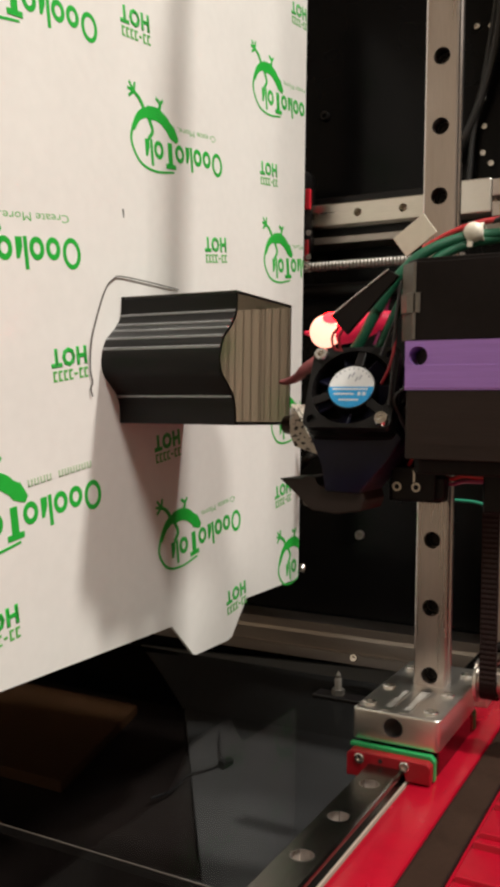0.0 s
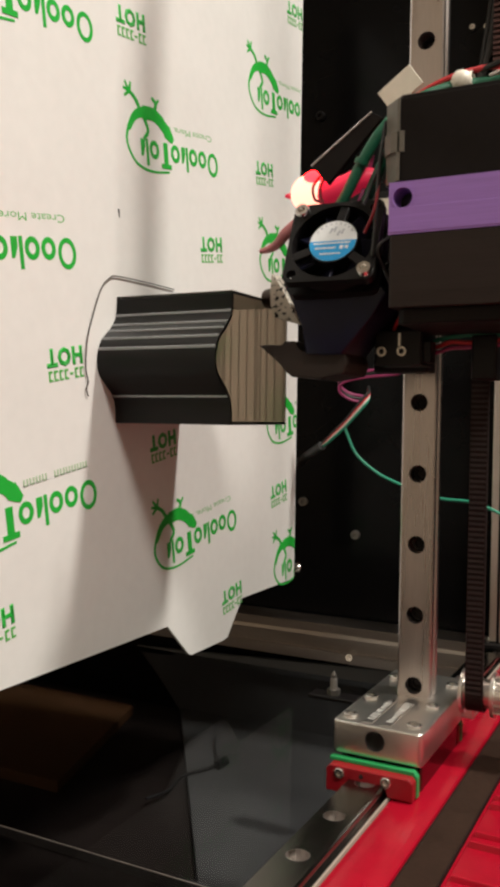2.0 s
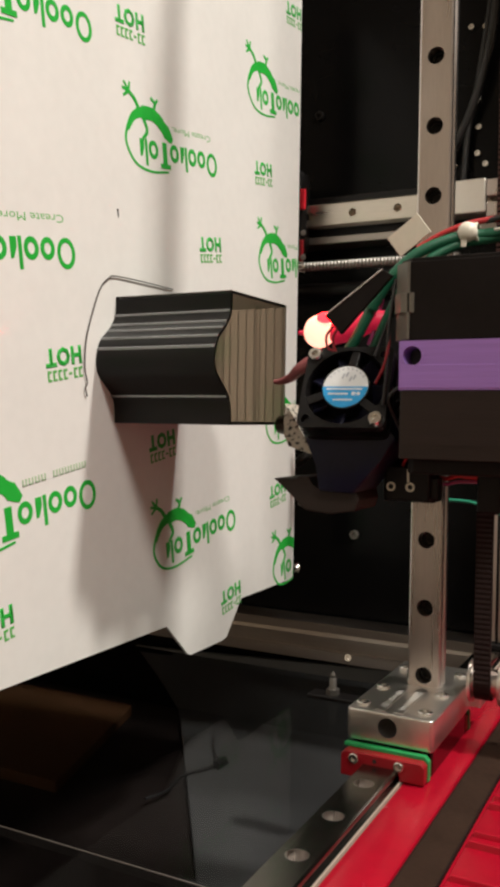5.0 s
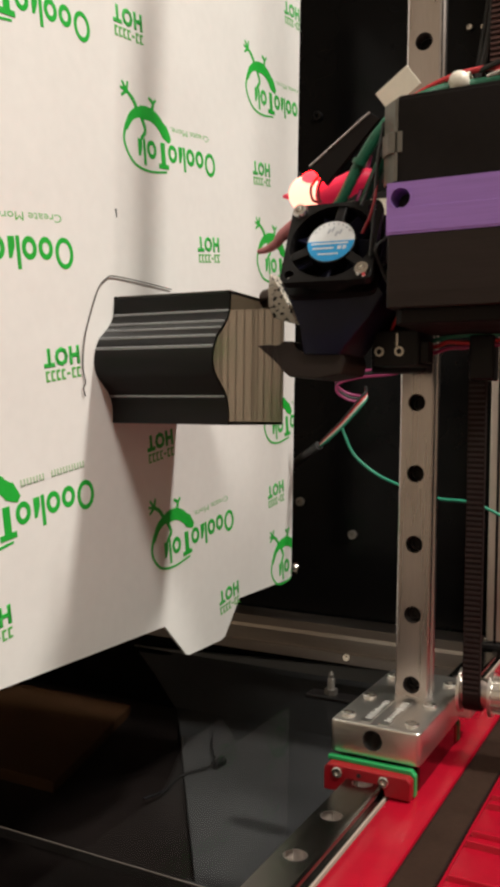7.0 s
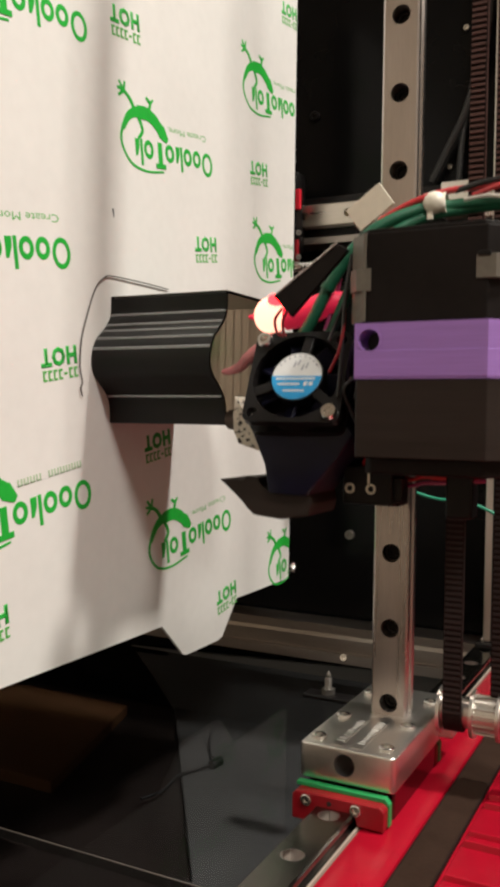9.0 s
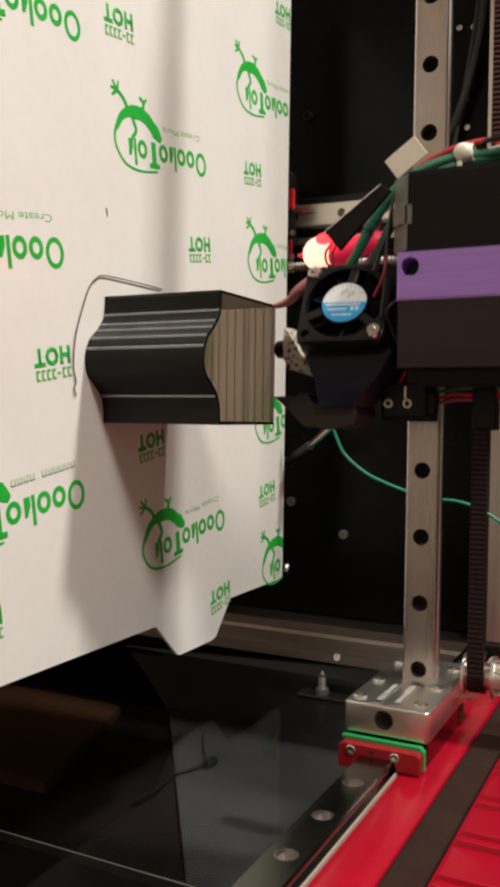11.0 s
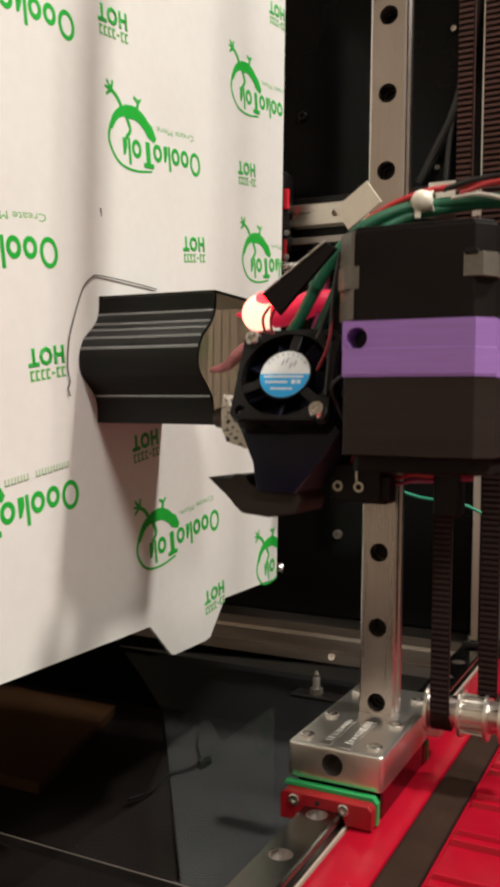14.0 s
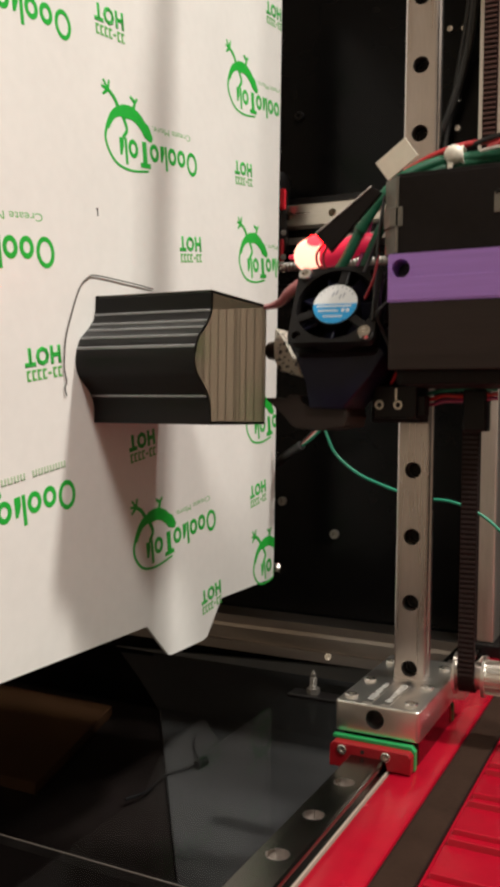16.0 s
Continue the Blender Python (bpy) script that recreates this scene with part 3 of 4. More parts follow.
def stroke(bm, pts, w0, w1=None, n=6, x=PX + 0.12):
    line = curve_points([(0, *p) for p in pts], n)
    x += 0.004 * (len(bm.verts) % 97) / 8
    w1 = w0 if w1 is None else w1
    left, right = [], []
    for i, q in enumerate(line):
        way = (line[min(i + 1, len(line) - 1)] - line[max(i - 1, 0)]).normalized()
        w = (w0 + (w1 - w0) * i / (len(line) - 1)) / 2
        s = Vector((0, -way.z, way.y)) * w
        left.append((q + s).yz)
        right.append((q - s).yz)
    for i in range(len(line) - 1):
        flat(bm, [left[i], right[i], right[i + 1], left[i + 1]], x)
    return bm


def oval(bm, cy, cz, ry, rz, w, n=18):
    for i in range(n):
        a, b = 2 * math.pi * i / n, 2 * math.pi * (i + 1) / n
        flat(bm, [(cy + k * math.cos(t), cz + q * math.sin(t)) for k, q, t in ((ry, rz, a), (ry, rz, b), (ry - w, rz - w, b), (ry - w, rz - w, a))])
    return bm


TILT = 9.0          # the printed sheet sits askew on its carrier


def inked(name, shapes, material, plate, cy, cz, label=""):
    """Each shape, drawn about the origin, becomes a piece of its own, turned with the sheet about (cy, cz)."""
    m = Matrix.Translation((0, cy, cz)) @ Matrix.Rotation(radians(TILT), 4, "X")
    for bm in shapes:
        bm.transform(m)
        if all(v.co.y > 422.4 for v in bm.verts) or not bm.verts:
            bm.free()
            continue
        for v in bm.verts:
            v.co.y = min(v.co.y, 422.6)
        bmesh.ops.remove_doubles(bm, verts=bm.verts, dist=1e-3)
        part(name, bm, material, plate, label)


def word_shapes(z_top, s):
    """Eight plain ring and bar shapes in the place of an upside-down word mark."""
    w, y, out = 1.75 * s, 0.0, []
    for kind in ("ring_big", "ring", "ring", "stem", "ring", "tee", "ring", "stem"):
        bm = bmesh.new()
        if kind == "ring_big":
            oval(bm, y - 4.9 * s, z_top - 5.5 * s, 4.9 * s, 5.5 * s, w)
            y -= 11.0 * s
        elif kind == "ring":
            oval(bm, y - 3.7 * s, z_top - 3.9 * s, 3.7 * s, 3.9 * s, w * 1.1)
            y -= 8.3 * s
        elif kind == "stem":
            flat(bm, [(y, z_top), (y - w, z_top), (y - w, z_top - 10.8 * s), (y, z_top - 10.8 * s)])
            flat(bm, [(y - w - 0.7 * s, z_top - 0.2 * s), (y - 5.6 * s, z_top - 0.2 * s), (y - 5.6 * s, z_top - 7.2 * s), (y - 4.2 * s, z_top - 7.2 * s), (y - w - 0.7 * s, z_top - 3.4 * s)])
            y -= 7.2 * s
        else:
            flat(bm, [(y - 1.6 * s, z_top), (y - 5.0 * s, z_top), (y - 5.0 * s, z_top - 10.9 * s), (y - 1.6 * s, z_top - 10.9 * s)])
            flat(bm, [(y + 0.6 * s, z_top - 9.0 * s), (y - 7.2 * s, z_top - 9.0 * s), (y - 7.2 * s, z_top - 11.0 * s), (y + 0.6 * s, z_top - 11.0 * s)], PX + 0.2)
            y -= 8.6 * s
        out.append(bm)
    return out


def emblem(plate, oy, oz, s, slogan):
    """A curled leafy shape with a bowed line and word-like shapes beneath it. (oy, oz): its far lower corner."""
    def at(*pts):
        return [(y * s, z * s) for y, z in pts]
    bm = bmesh.new()
    stroke(bm, at((-61, 17.6), (-66, 13), (-68, 8), (-65.8, 3), (-61, -0.7), (-52, -2.3), (-40, -1.6)), 1.5 * s, 0.8 * s)
    stroke(bm, at((-66.4, 12), (-62.4, 16.6), (-57.4, 18.8), (-51, 19)), 2.2 * s, 4.6 * s)
    stroke(bm, at((-56, 19.0), (-50, 19.2), (-45.4, 17.8), (-42.6, 16)), 5.0 * s, 5.0 * s)
    stroke(bm, at((-45.4, 17.8), (-41.6, 15.2), (-39.4, 13.4)), 4.0 * s, 5.6 * s)
    stroke(bm, at((-40, 14), (-37.6, 12), (-35.8, 10.6)), 6.0 * s, 2.2 * s)
    stroke(bm, at((-57.6, 19), (-60.4, 23), (-64, 25.4)), 2.0 * s, 1.4 * s)
    for a, b in ((-68, 26.2), (-66.8, 28.6), (-67.6, 23.4), (-63, 28.8)):
        stroke(bm, at((-64, 25.4), (a, b)), 1.3 * s, 1.0 * s, n=2)
    stroke(bm, at((-48.4, 20), (-46.8, 23.2), (-49.4, 25.2)), 1.8 * s, 1.2 * s)
    stroke(bm, at((-46.8, 23.2), (-44.6, 25.0)), 1.4 * s, 1.0 * s, n=2)
    stroke(bm, at((-55.6, 17.4), (-53.4, 12.6), (-56.6, 9.4)), 1.9 * s, 1.4 * s)
    inked("emblem", [bm], GREEN, plate, oy, oz, "green curled emblem with a bowed line")
    inked("word_shape", word_shapes(9.5 * s, 0.90 * s), GREEN, plate, oy, oz)
    if slogan:
        data = bpy.data.curves.new("slogan", "FONT")
        data.body, data.size, data.resolution_u = "Create More.", 10.0, 2
        temp = new("slogan", data)
        bpy.context.view_layer.update()
        me = bpy.data.meshes.new_from_object(temp.evaluated_get(bpy.context.evaluated_depsgraph_get()))
        bpy.data.objects.remove(temp)
        bm = bmesh.new()
        bm.from_mesh(me)
        wide = max(v.co.x for v in bm.verts)
        for v in bm.verts:
            v.co = (PX + 0.03, (-4.0 - 31.0 * v.co.x / wide) * s, (16.4 - 0.36 * v.co.y) * s)
        inked("slogan", [bm], OLIVE_GREEN, plate, oy, oz, "pale green upside-down words Create More.")
    else:
        bars = []
        for k in range(11):
            if k == 6:
                continue
            bm = bmesh.new()
            a, b = -(4.0 + 2.85 * k) * s, -(6.1 + 2.85 * k) * s
            flat(bm, [(a, 13.8 * s), (b, 13.8 * s), (b, 14.3 * s), (a, 14.3 * s)])
            flat(bm, [(a, 13.8 * s), (a - 0.6 * s, 13.8 * s), (a - 0.6 * s, 16.0 * s), (a, 16.0 * s)])
            flat(bm, [(b + 0.6 * s, 13.8 * s), (b, 13.8 * s), (b, 16.0 * s), (b + 0.6 * s, 16.0 * s)])
            bars.append(bm)
        inked("slogan_bar", bars, PALE_GREEN, plate, oy, oz)


def hot_mark(plate, cy, cz, w=19.0, h=11.0):
    """The word, upside down, in outline letters over a row of small bars."""
    data = bpy.data.curves.new("hot_word", "FONT")
    data.body, data.size, data.resolution_u = "HOT", 10.0, 2
    data.align_x, data.fill_mode, data.bevel_depth, data.bevel_resolution = "LEFT", "NONE", 0.58, 0
    data.space_character = 1.12
    temp = new("hot_word", data)
    bpy.context.view_layer.update()
    me = bpy.data.meshes.new_from_object(temp.evaluated_get(bpy.context.evaluated_depsgraph_get()))
    bpy.data.objects.remove(temp)
    bm = bmesh.new()
    bm.from_mesh(me)
    vs = np.array([v.co for v in bm.verts])
    lo, hi = vs.min(0), vs.max(0)
    zs = -h / 2 + h * 0.40
    for v in bm.verts:
        u, q = (v.co.x - lo[0]) / (hi[0] - lo[0]), (v.co.y - lo[1]) / (hi[1] - lo[1])
        v.co = (PX + 0.02 + v.co.z * 0.25, w / 2 - w * u, h / 2 + (zs - h / 2) * q)
    inked("hot_word", [bm], GREEN, plate, cy, cz, "outlined green upside-down word HOT")
    bars, n = [], 7
    k = w / n
    for i in range(n):
        a, bm = -w / 2 + i * k, bmesh.new()
        top, low = zs - 0.8, -h / 2
        if i == 4:
            flat(bm, [(a + k * 0.2, (low + top) / 2 - 0.4), (a + k * 0.8, (low + top) / 2 - 0.4), (a + k * 0.8, (low + top) / 2 + 0.4), (a + k * 0.2, (low + top) / 2 + 0.4)])
        else:
            flat(bm, [(a + k * 0.16, low), (a + k * 0.46, low), (a + k * 0.46, top), (a + k * 0.16, top)])
            flat(bm, [(a + k * 0.46, top - 0.8), (a + k * 0.88, top - 0.8), (a + k * 0.88, top), (a + k * 0.46, top)])
            flat(bm, [(a + k * 0.46, low), (a + k * 0.88, low), (a + k * 0.88, low + 0.7), (a + k * 0.46, low + 0.7)])
        bars.append(bm)
    inked("small_bar", bars, OLIVE_GREEN, plate, cy, cz)


def build_plate():
    plate = thing("build_plate", -192, 290, -86, "upright white build plate with green printed marks and a bottom tab", "build plate")
    outline = [(150, -86.2), (299, -86.2), (316, -101.6), (318.5, -102.4), (321, -102.4), (346, -102.4), (350, -101.6), (364, -86.2), (421.5, -86.2), (423, -84.7), (423, 240), (150, 240)]
    part("sheet", new_prism(outline, "x", PX - 1.2, PX), SHEET, plate)
    part("carrier", new_box(-206, -193.5, 150, 419, -80, 240, 1.0), BLACK_GLOSS, plate, "dark carrier plate behind the sheet")
    for z in (-80.8, 79.5):
        part("edge_screw", screw_head(bmesh.new(), (-191.6, 427, z), (0.6, 0.4, 0), 1.5, 2.4), SCREW, plate, smooth=True)
        part("spring", new_tube([(-191.2 + 2.0 * math.cos(a), 426.6 + 2.0 * math.sin(a), z - 3 + a * 0.28) for a in [0.7 * i for i in range(28)]], 0.35, seg=6, n=2), SCREW, plate, smooth=True)
    for y, z, k in ((336, 104, 1.0), (357.5, -52, 1.0), (431.9, 155.2, 1.0), (446, 77, 1.0), (456.5, -3, 1.0), (346.8, 26, 1.0), (466.9, -76.5, 1.0), (239.5, 49.5, 1.06), (252, -32.5, 1.06), (247.5, 128, 1.0)):
        emblem(plate, y, z, k, z != -32.5)
    for y, z in HOTS:
        hot_mark(plate, y, z)
    bm = bmesh.new()
    stroke(bm, [(262.8, 74.6), (263.4, 71.6)], 0.9, 0.4, n=2)
    on_plate("speck", bm, WIRE_BLACK, plate, "dark speck")
    thread = thing("filament_thread", -190.4, 255, 6, "thin stray black filament line stuck to the plate", "filament")
    part("strand", new_tube([(-190.4, 300, 50.3), (-190.3, 282, 50.4), (-190.4, 262, 50.0), (-190.4, 257, 48.6), (-190.4, 252, 44), (-190.4, 247, 33), (-190.4, 244.4, 25), (-190.4, 243.8, 16),
                              (-190.4, 245.2, 11), (-190.3, 244.2, 8.6), (-190.4, 245.3, 6)], 0.24, seg=8, n=6), THREAD, thread, smooth=True)


THREAD = mat("stray_filament", (0.06, 0.045, 0.04), 0.4, vary=0.2, scale=900, bump=0.05)
HOTS = ((269.5, 143.4), (381, 116.7), (331, 71.6), (294.5, -12.5), (233.6, 16.8), (354, -84.0), (402.5, -39.5), (200.5, -66.8), (413.2, 205))
build_plate()

# ---- the hollow printed part ----
FAR, TOP, LOW = 306.5, 42.6, -3.3
WAVE = [(262.3, TOP), (262.0, 35.8), (259.6, 32.0), (257.2, 29.6), (253.6, 26.6), (251.6, 23.0), (250.7, 18.5), (252.0, 14.0), (256.2, 10.2), (260.0, 6.7), (261.9, 2.4), (262.2, LOW)]


def printed_part():
    wall, end = 1.0, -143.0
    # the wave is drawn out smoothly between its turning points
    fine, ends = [], [WAVE[0]] + WAVE + [WAVE[-1]]
    for a, b, c, d in zip(ends, ends[1:], ends[2:], ends[3:]):
        for i in range(5):
            t = i / 5
            fine.append(tuple(0.5 * (2 * q + (r - p) * t + (2 * p - 5 * q + 4 * r - w) * t * t + (3 * q - p - 3 * r + w) * t ** 3) for p, q, r, w in zip(a, b, c, d)))
    outer = [(FAR, LOW), (FAR, TOP)] + fine + [WAVE[-1]]
    n = len(outer)
    inner = []
    for i, q in enumerate(outer):
        a, b = Vector(outer[i - 1]), Vector(outer[(i + 1) % n])
        d0, d1 = (Vector(q) - a).normalized(), (b - Vector(q)).normalized()
        n0, n1 = Vector((-d0.y, d0.x)), Vector((-d1.y, d1.x))
        k = (n0 + n1) / (1 + n0.dot(n1))
        inner.append(tuple(Vector(q) + k * wall))
    ob = thing("printed_part", -167, 280, LOW, "hollow black plastic print with a wavy side, on the plate", "3d print")
    part("base", prism(bmesh.new(), outer, "x", PX, PX + 1.5), PRINT, ob)
    for y, z in WAVE[1:6] + WAVE[9:10]:
        part("seam", new_cyl((PX + 0.2, y + 0.25, z - 0.2), (end - 0.1, y + 0.25, z - 0.2), 0.72, seg=16), PRINT_SEAM, ob, "glossy raised seam", smooth=True)
    random.seed(11)
    x = PX + 1.5
    while x < end - 0.01:
        x1 = min(end, x + random.choice((0.9, 1.4, 2.0, 2.8, 3.6)))
        if end - x1 < 0.8:
            x1 = end
        o = random.uniform(-0.012, 0.012)
        c = (FAR - 23, (TOP + LOW) / 2)
        bm = bmesh.new()
        e = 0.10
        loops = []
        for xx, loop, g in ((x, outer, -0.015), (x + e, outer, 0), (x1 - e, outer, 0), (x1, outer, -0.015), (x1, inner, 0.012), (x1 - e, inner, 0), (x + e, inner, 0), (x, inner, 0.012)):
            grow = 1 + (o + g * (1 if loop is outer else 1)) / 23
            loops.append([bm.verts.new((xx, c[0] + (q[0] - c[0]) * grow, c[1] + (q[1] - c[1]) * grow)) for q in loop])
        for k in range(8):
            a, b = loops[k], loops[(k + 1) % 8]
            for i in range(n):
                j = (i + 1) % n
                bm.faces.new((a[i], a[j], b[j], b[i]))
        band = part("layer_band", bm, PRINT, ob)
        band.data.materials.append(PRINT_LIT)
        base = BASE[ob.name][1]
        for face in band.data.polygons:
            ys = [band.data.vertices[i].co.y / MM + base for i in face.vertices]
            zs = [band.data.vertices[i].co.z / MM + LOW for i in face.vertices]
            if min(ys) > FAR - 1.6 or min(zs) > TOP - 1.4:
                face.material_index = 1
        x = x1


printed_part()


# ---- cross slide: carriage, block, upright rail, belts ----
def cross_slide():
    g = thing("cross_slide", -89.3, 310, -120, "sliding aluminium block carrying an upright steel guide rail and belts", "carriage")
    # milled block
    bm = new_prism(rounded(-104.6, -74.6, 277.1, 343, 1.8), "z", -109.2, -98.5)
    rim = [e for e in bm.edges if abs(e.verts[0].co.z - e.verts[1].co.z) < 1e-5]
    bmesh.ops.bevel(bm, geom=rim, offset=0.7, segments=3, profile=0.5, affect="EDGES")
    block = part("block", drill(bm, (-90.2, 260, -103.4), (-90.2, 300, -103.4), 3.3), ALU, g, "milled aluminium block with a round bore", smooth=True)
    top = part("raised_strip", new_box(-95.4, -91.8, 279, 305, -98.7, -98.3, 0.15), ALU, block)
    part("raised_strip", new_box(-89.0, -85.4, 279, 305, -98.7, -98.3, 0.15), ALU, block)
    part("bore_plug", new_cyl((-90.2, 290, -103.4), (-90.2, 299.9, -103.4), 3.25), WIRE_BLACK, block)
    for x, y in ((-100.6, 283), (-79, 283), (-100.6, 304), (-79, 304), (-100.6, 331), (-79, 331)):
        part("screw", screw_head(bmesh.new(), (x, y, -98.5), (0, 0, 1), 2.4, 1.1), SCREW, g, smooth=True)
    random.seed(5)
    for x0 in (-93.6, -87.2):
        y = 283.0
        while y < 303:
            k = random.uniform(1.0, 2.4)
            w = random.uniform(1.4, 2.6)
            part("engraved_bar", new_box(x0 - w / 2, x0 + w / 2, y, y + k * 0.4, -98.36, -98.24, 0.04), MARK, block)
            y += k + 0.5
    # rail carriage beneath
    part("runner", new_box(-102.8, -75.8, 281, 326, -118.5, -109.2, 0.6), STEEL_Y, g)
    for y0, y1, lab in ((270.6, 276.0, "front"), (327, 331, "rear")):
        cap = part("end_cap", new_prism([(-102.8, -110.8), (-76.8, -110.8), (-75.6, -112.0), (-75.6, -117.7), (-83.6, -117.7), (-84.2, -114.0), (-97.0, -114.0), (-97.4, -119.2), (-104.0, -119.2), (-104.0, -112.0)], "y", y0, y1, 0.35), RED_CAP, g, "red plastic end cap")
        part("seal", new_prism([(-104.2, -109.6), (-76.6, -109.6), (-75.2, -111.2), (-75.2, -117.6), (-76.6, -117.6), (-76.6, -111.6), (-77.6, -110.7), (-104.2, -110.7)], "y", y1 - 1.6, y1 + 0.9, 0.15), GREEN_SEAL, g, "green seal edge")
        if lab == "front":
            for x in (-99.4, -84.0):
                part("cap_screw", screw_head(bmesh.new(), (x, y0, -112.9), (0, -1, 0), 1.7, 0.9), SCREW, cap, smooth=True)
            part("grease_port", new_cyl((-92.2, y0 - 0.3, -112.7), (-92.2, y0 + 1, -112.7), 0.7, seg=12), WIRE_BLACK, cap)
    # upright rail
    m = Matrix.Translation((-88.3, 312.6, -98.4)) @ Matrix(((1, 0, 0, 0), (0, 0, -1, 0), (0, 1, 0, 0), (0, 0, 0, 1)))
    rail = part("upright_rail", guide_rail_mesh(12, 8, 560, (130.4 + 98.4) % 25, 3.1, m), STEEL, g, "steel guide rail with counterbored holes")
    hole_shades(rail, (-88.3, 318.6, -98.4 + (130.4 + 98.4) % 25), (0, -1, 0), (0, 0, 25), 20)
    # idler bracket and pulleys
    part("bracket", new_box(-75.4, -70.0, 326, 342, -108, -98.8, 0.8), ALU, g)
    part("axle", new_cyl((-71, 316, -94.5), (-38, 316, -94.5), 1.8), MOTOR_CAP, g, smooth=True)
    gear = []
    for k in range(18):
        for d, r in ((0.0, 6.3), (0.42, 6.3), (0.55, 5.3), (0.87, 5.3)):
            a = 2 * math.pi * (k + d) / 18
            gear.append((316 + r * math.cos(a), -94.5 + r * math.sin(a)))
    bm = new_prism(gear, "x", -60.1, -53.0)
    pulley = part("toothed_pulley", bm, ALU, g)
    for x in (-71.6, -61.2, -53.0, -48.2):
        part("flange", ring_tube(bmesh.new(), (x, 316, -94.5), (x + 1.1, 316, -94.5), 7.6, 2.4, 32), ALU, pulley, smooth=True)
    part("drum", new_cyl((-70.5, 316, -94.5), (-61.2, 316, -94.5), 5.0, seg=28), STEEL, pulley, smooth=True)
    part("spacer", new_cyl((-51.9, 316, -94.5), (-40.2, 316, -94.5), 5.0, seg=28), STEEL, pulley, smooth=True)
    wrap = [(316 + r * math.cos(math.pi + math.pi * i / 14), -94.5 + r * math.sin(math.pi + math.pi * i / 14)) for r, steps in ((6.4, range(15)), (5.2, range(14, -1, -1))) for i in steps]
    part("belt_wrap", new_prism(wrap, "x", -69.6, -63.8), BELT, g, "dark rubber belt round the idler", smooth=True)
    for x0, x1, z0, z1, teeth, yb in ((-69.6, -63.8, -94.5, 40, 0.3, 309.6), (-55.6, -49.8, -88, 40, 0.3, 314.6), (-66.0, -61.0, 40, 330, 0.8, 314.6), (-57.8, -51.8, 40, 330, 0.8, 314.6)):
        belt = part("belt", new_box(x0, x1, yb, yb + 1.0, z0, z1, 0.1), BELT, g, "dark toothed rubber belt")
        bm = bmesh.new()
        z = z0 + 1
        while z < z1 - 1:
            box(bm, x0 + 0.3, x1 - 0.3, yb - teeth, yb + 0.1, z, z + 0.85)
            z += 1.8
        tagged(part("belt_teeth", bm, TOOTH if z0 > 0 else TOOTH_DARK, belt), kind="stuff")
        part("belt_edge", new_box(x1 - 0.1, x1 + 0.3, yb + 0.2, yb + 0.9, z0, z1), TOOTH if z0 > 0 else TOOTH_DARK, belt)
    return g


# ---- print head ----
FAN = Matrix.Translation((-105.0, 271.4, 10.1)) @ Matrix.Rotation(radians(4), 4, "Z") @ Matrix.Rotation(radians(-26), 4, "X")


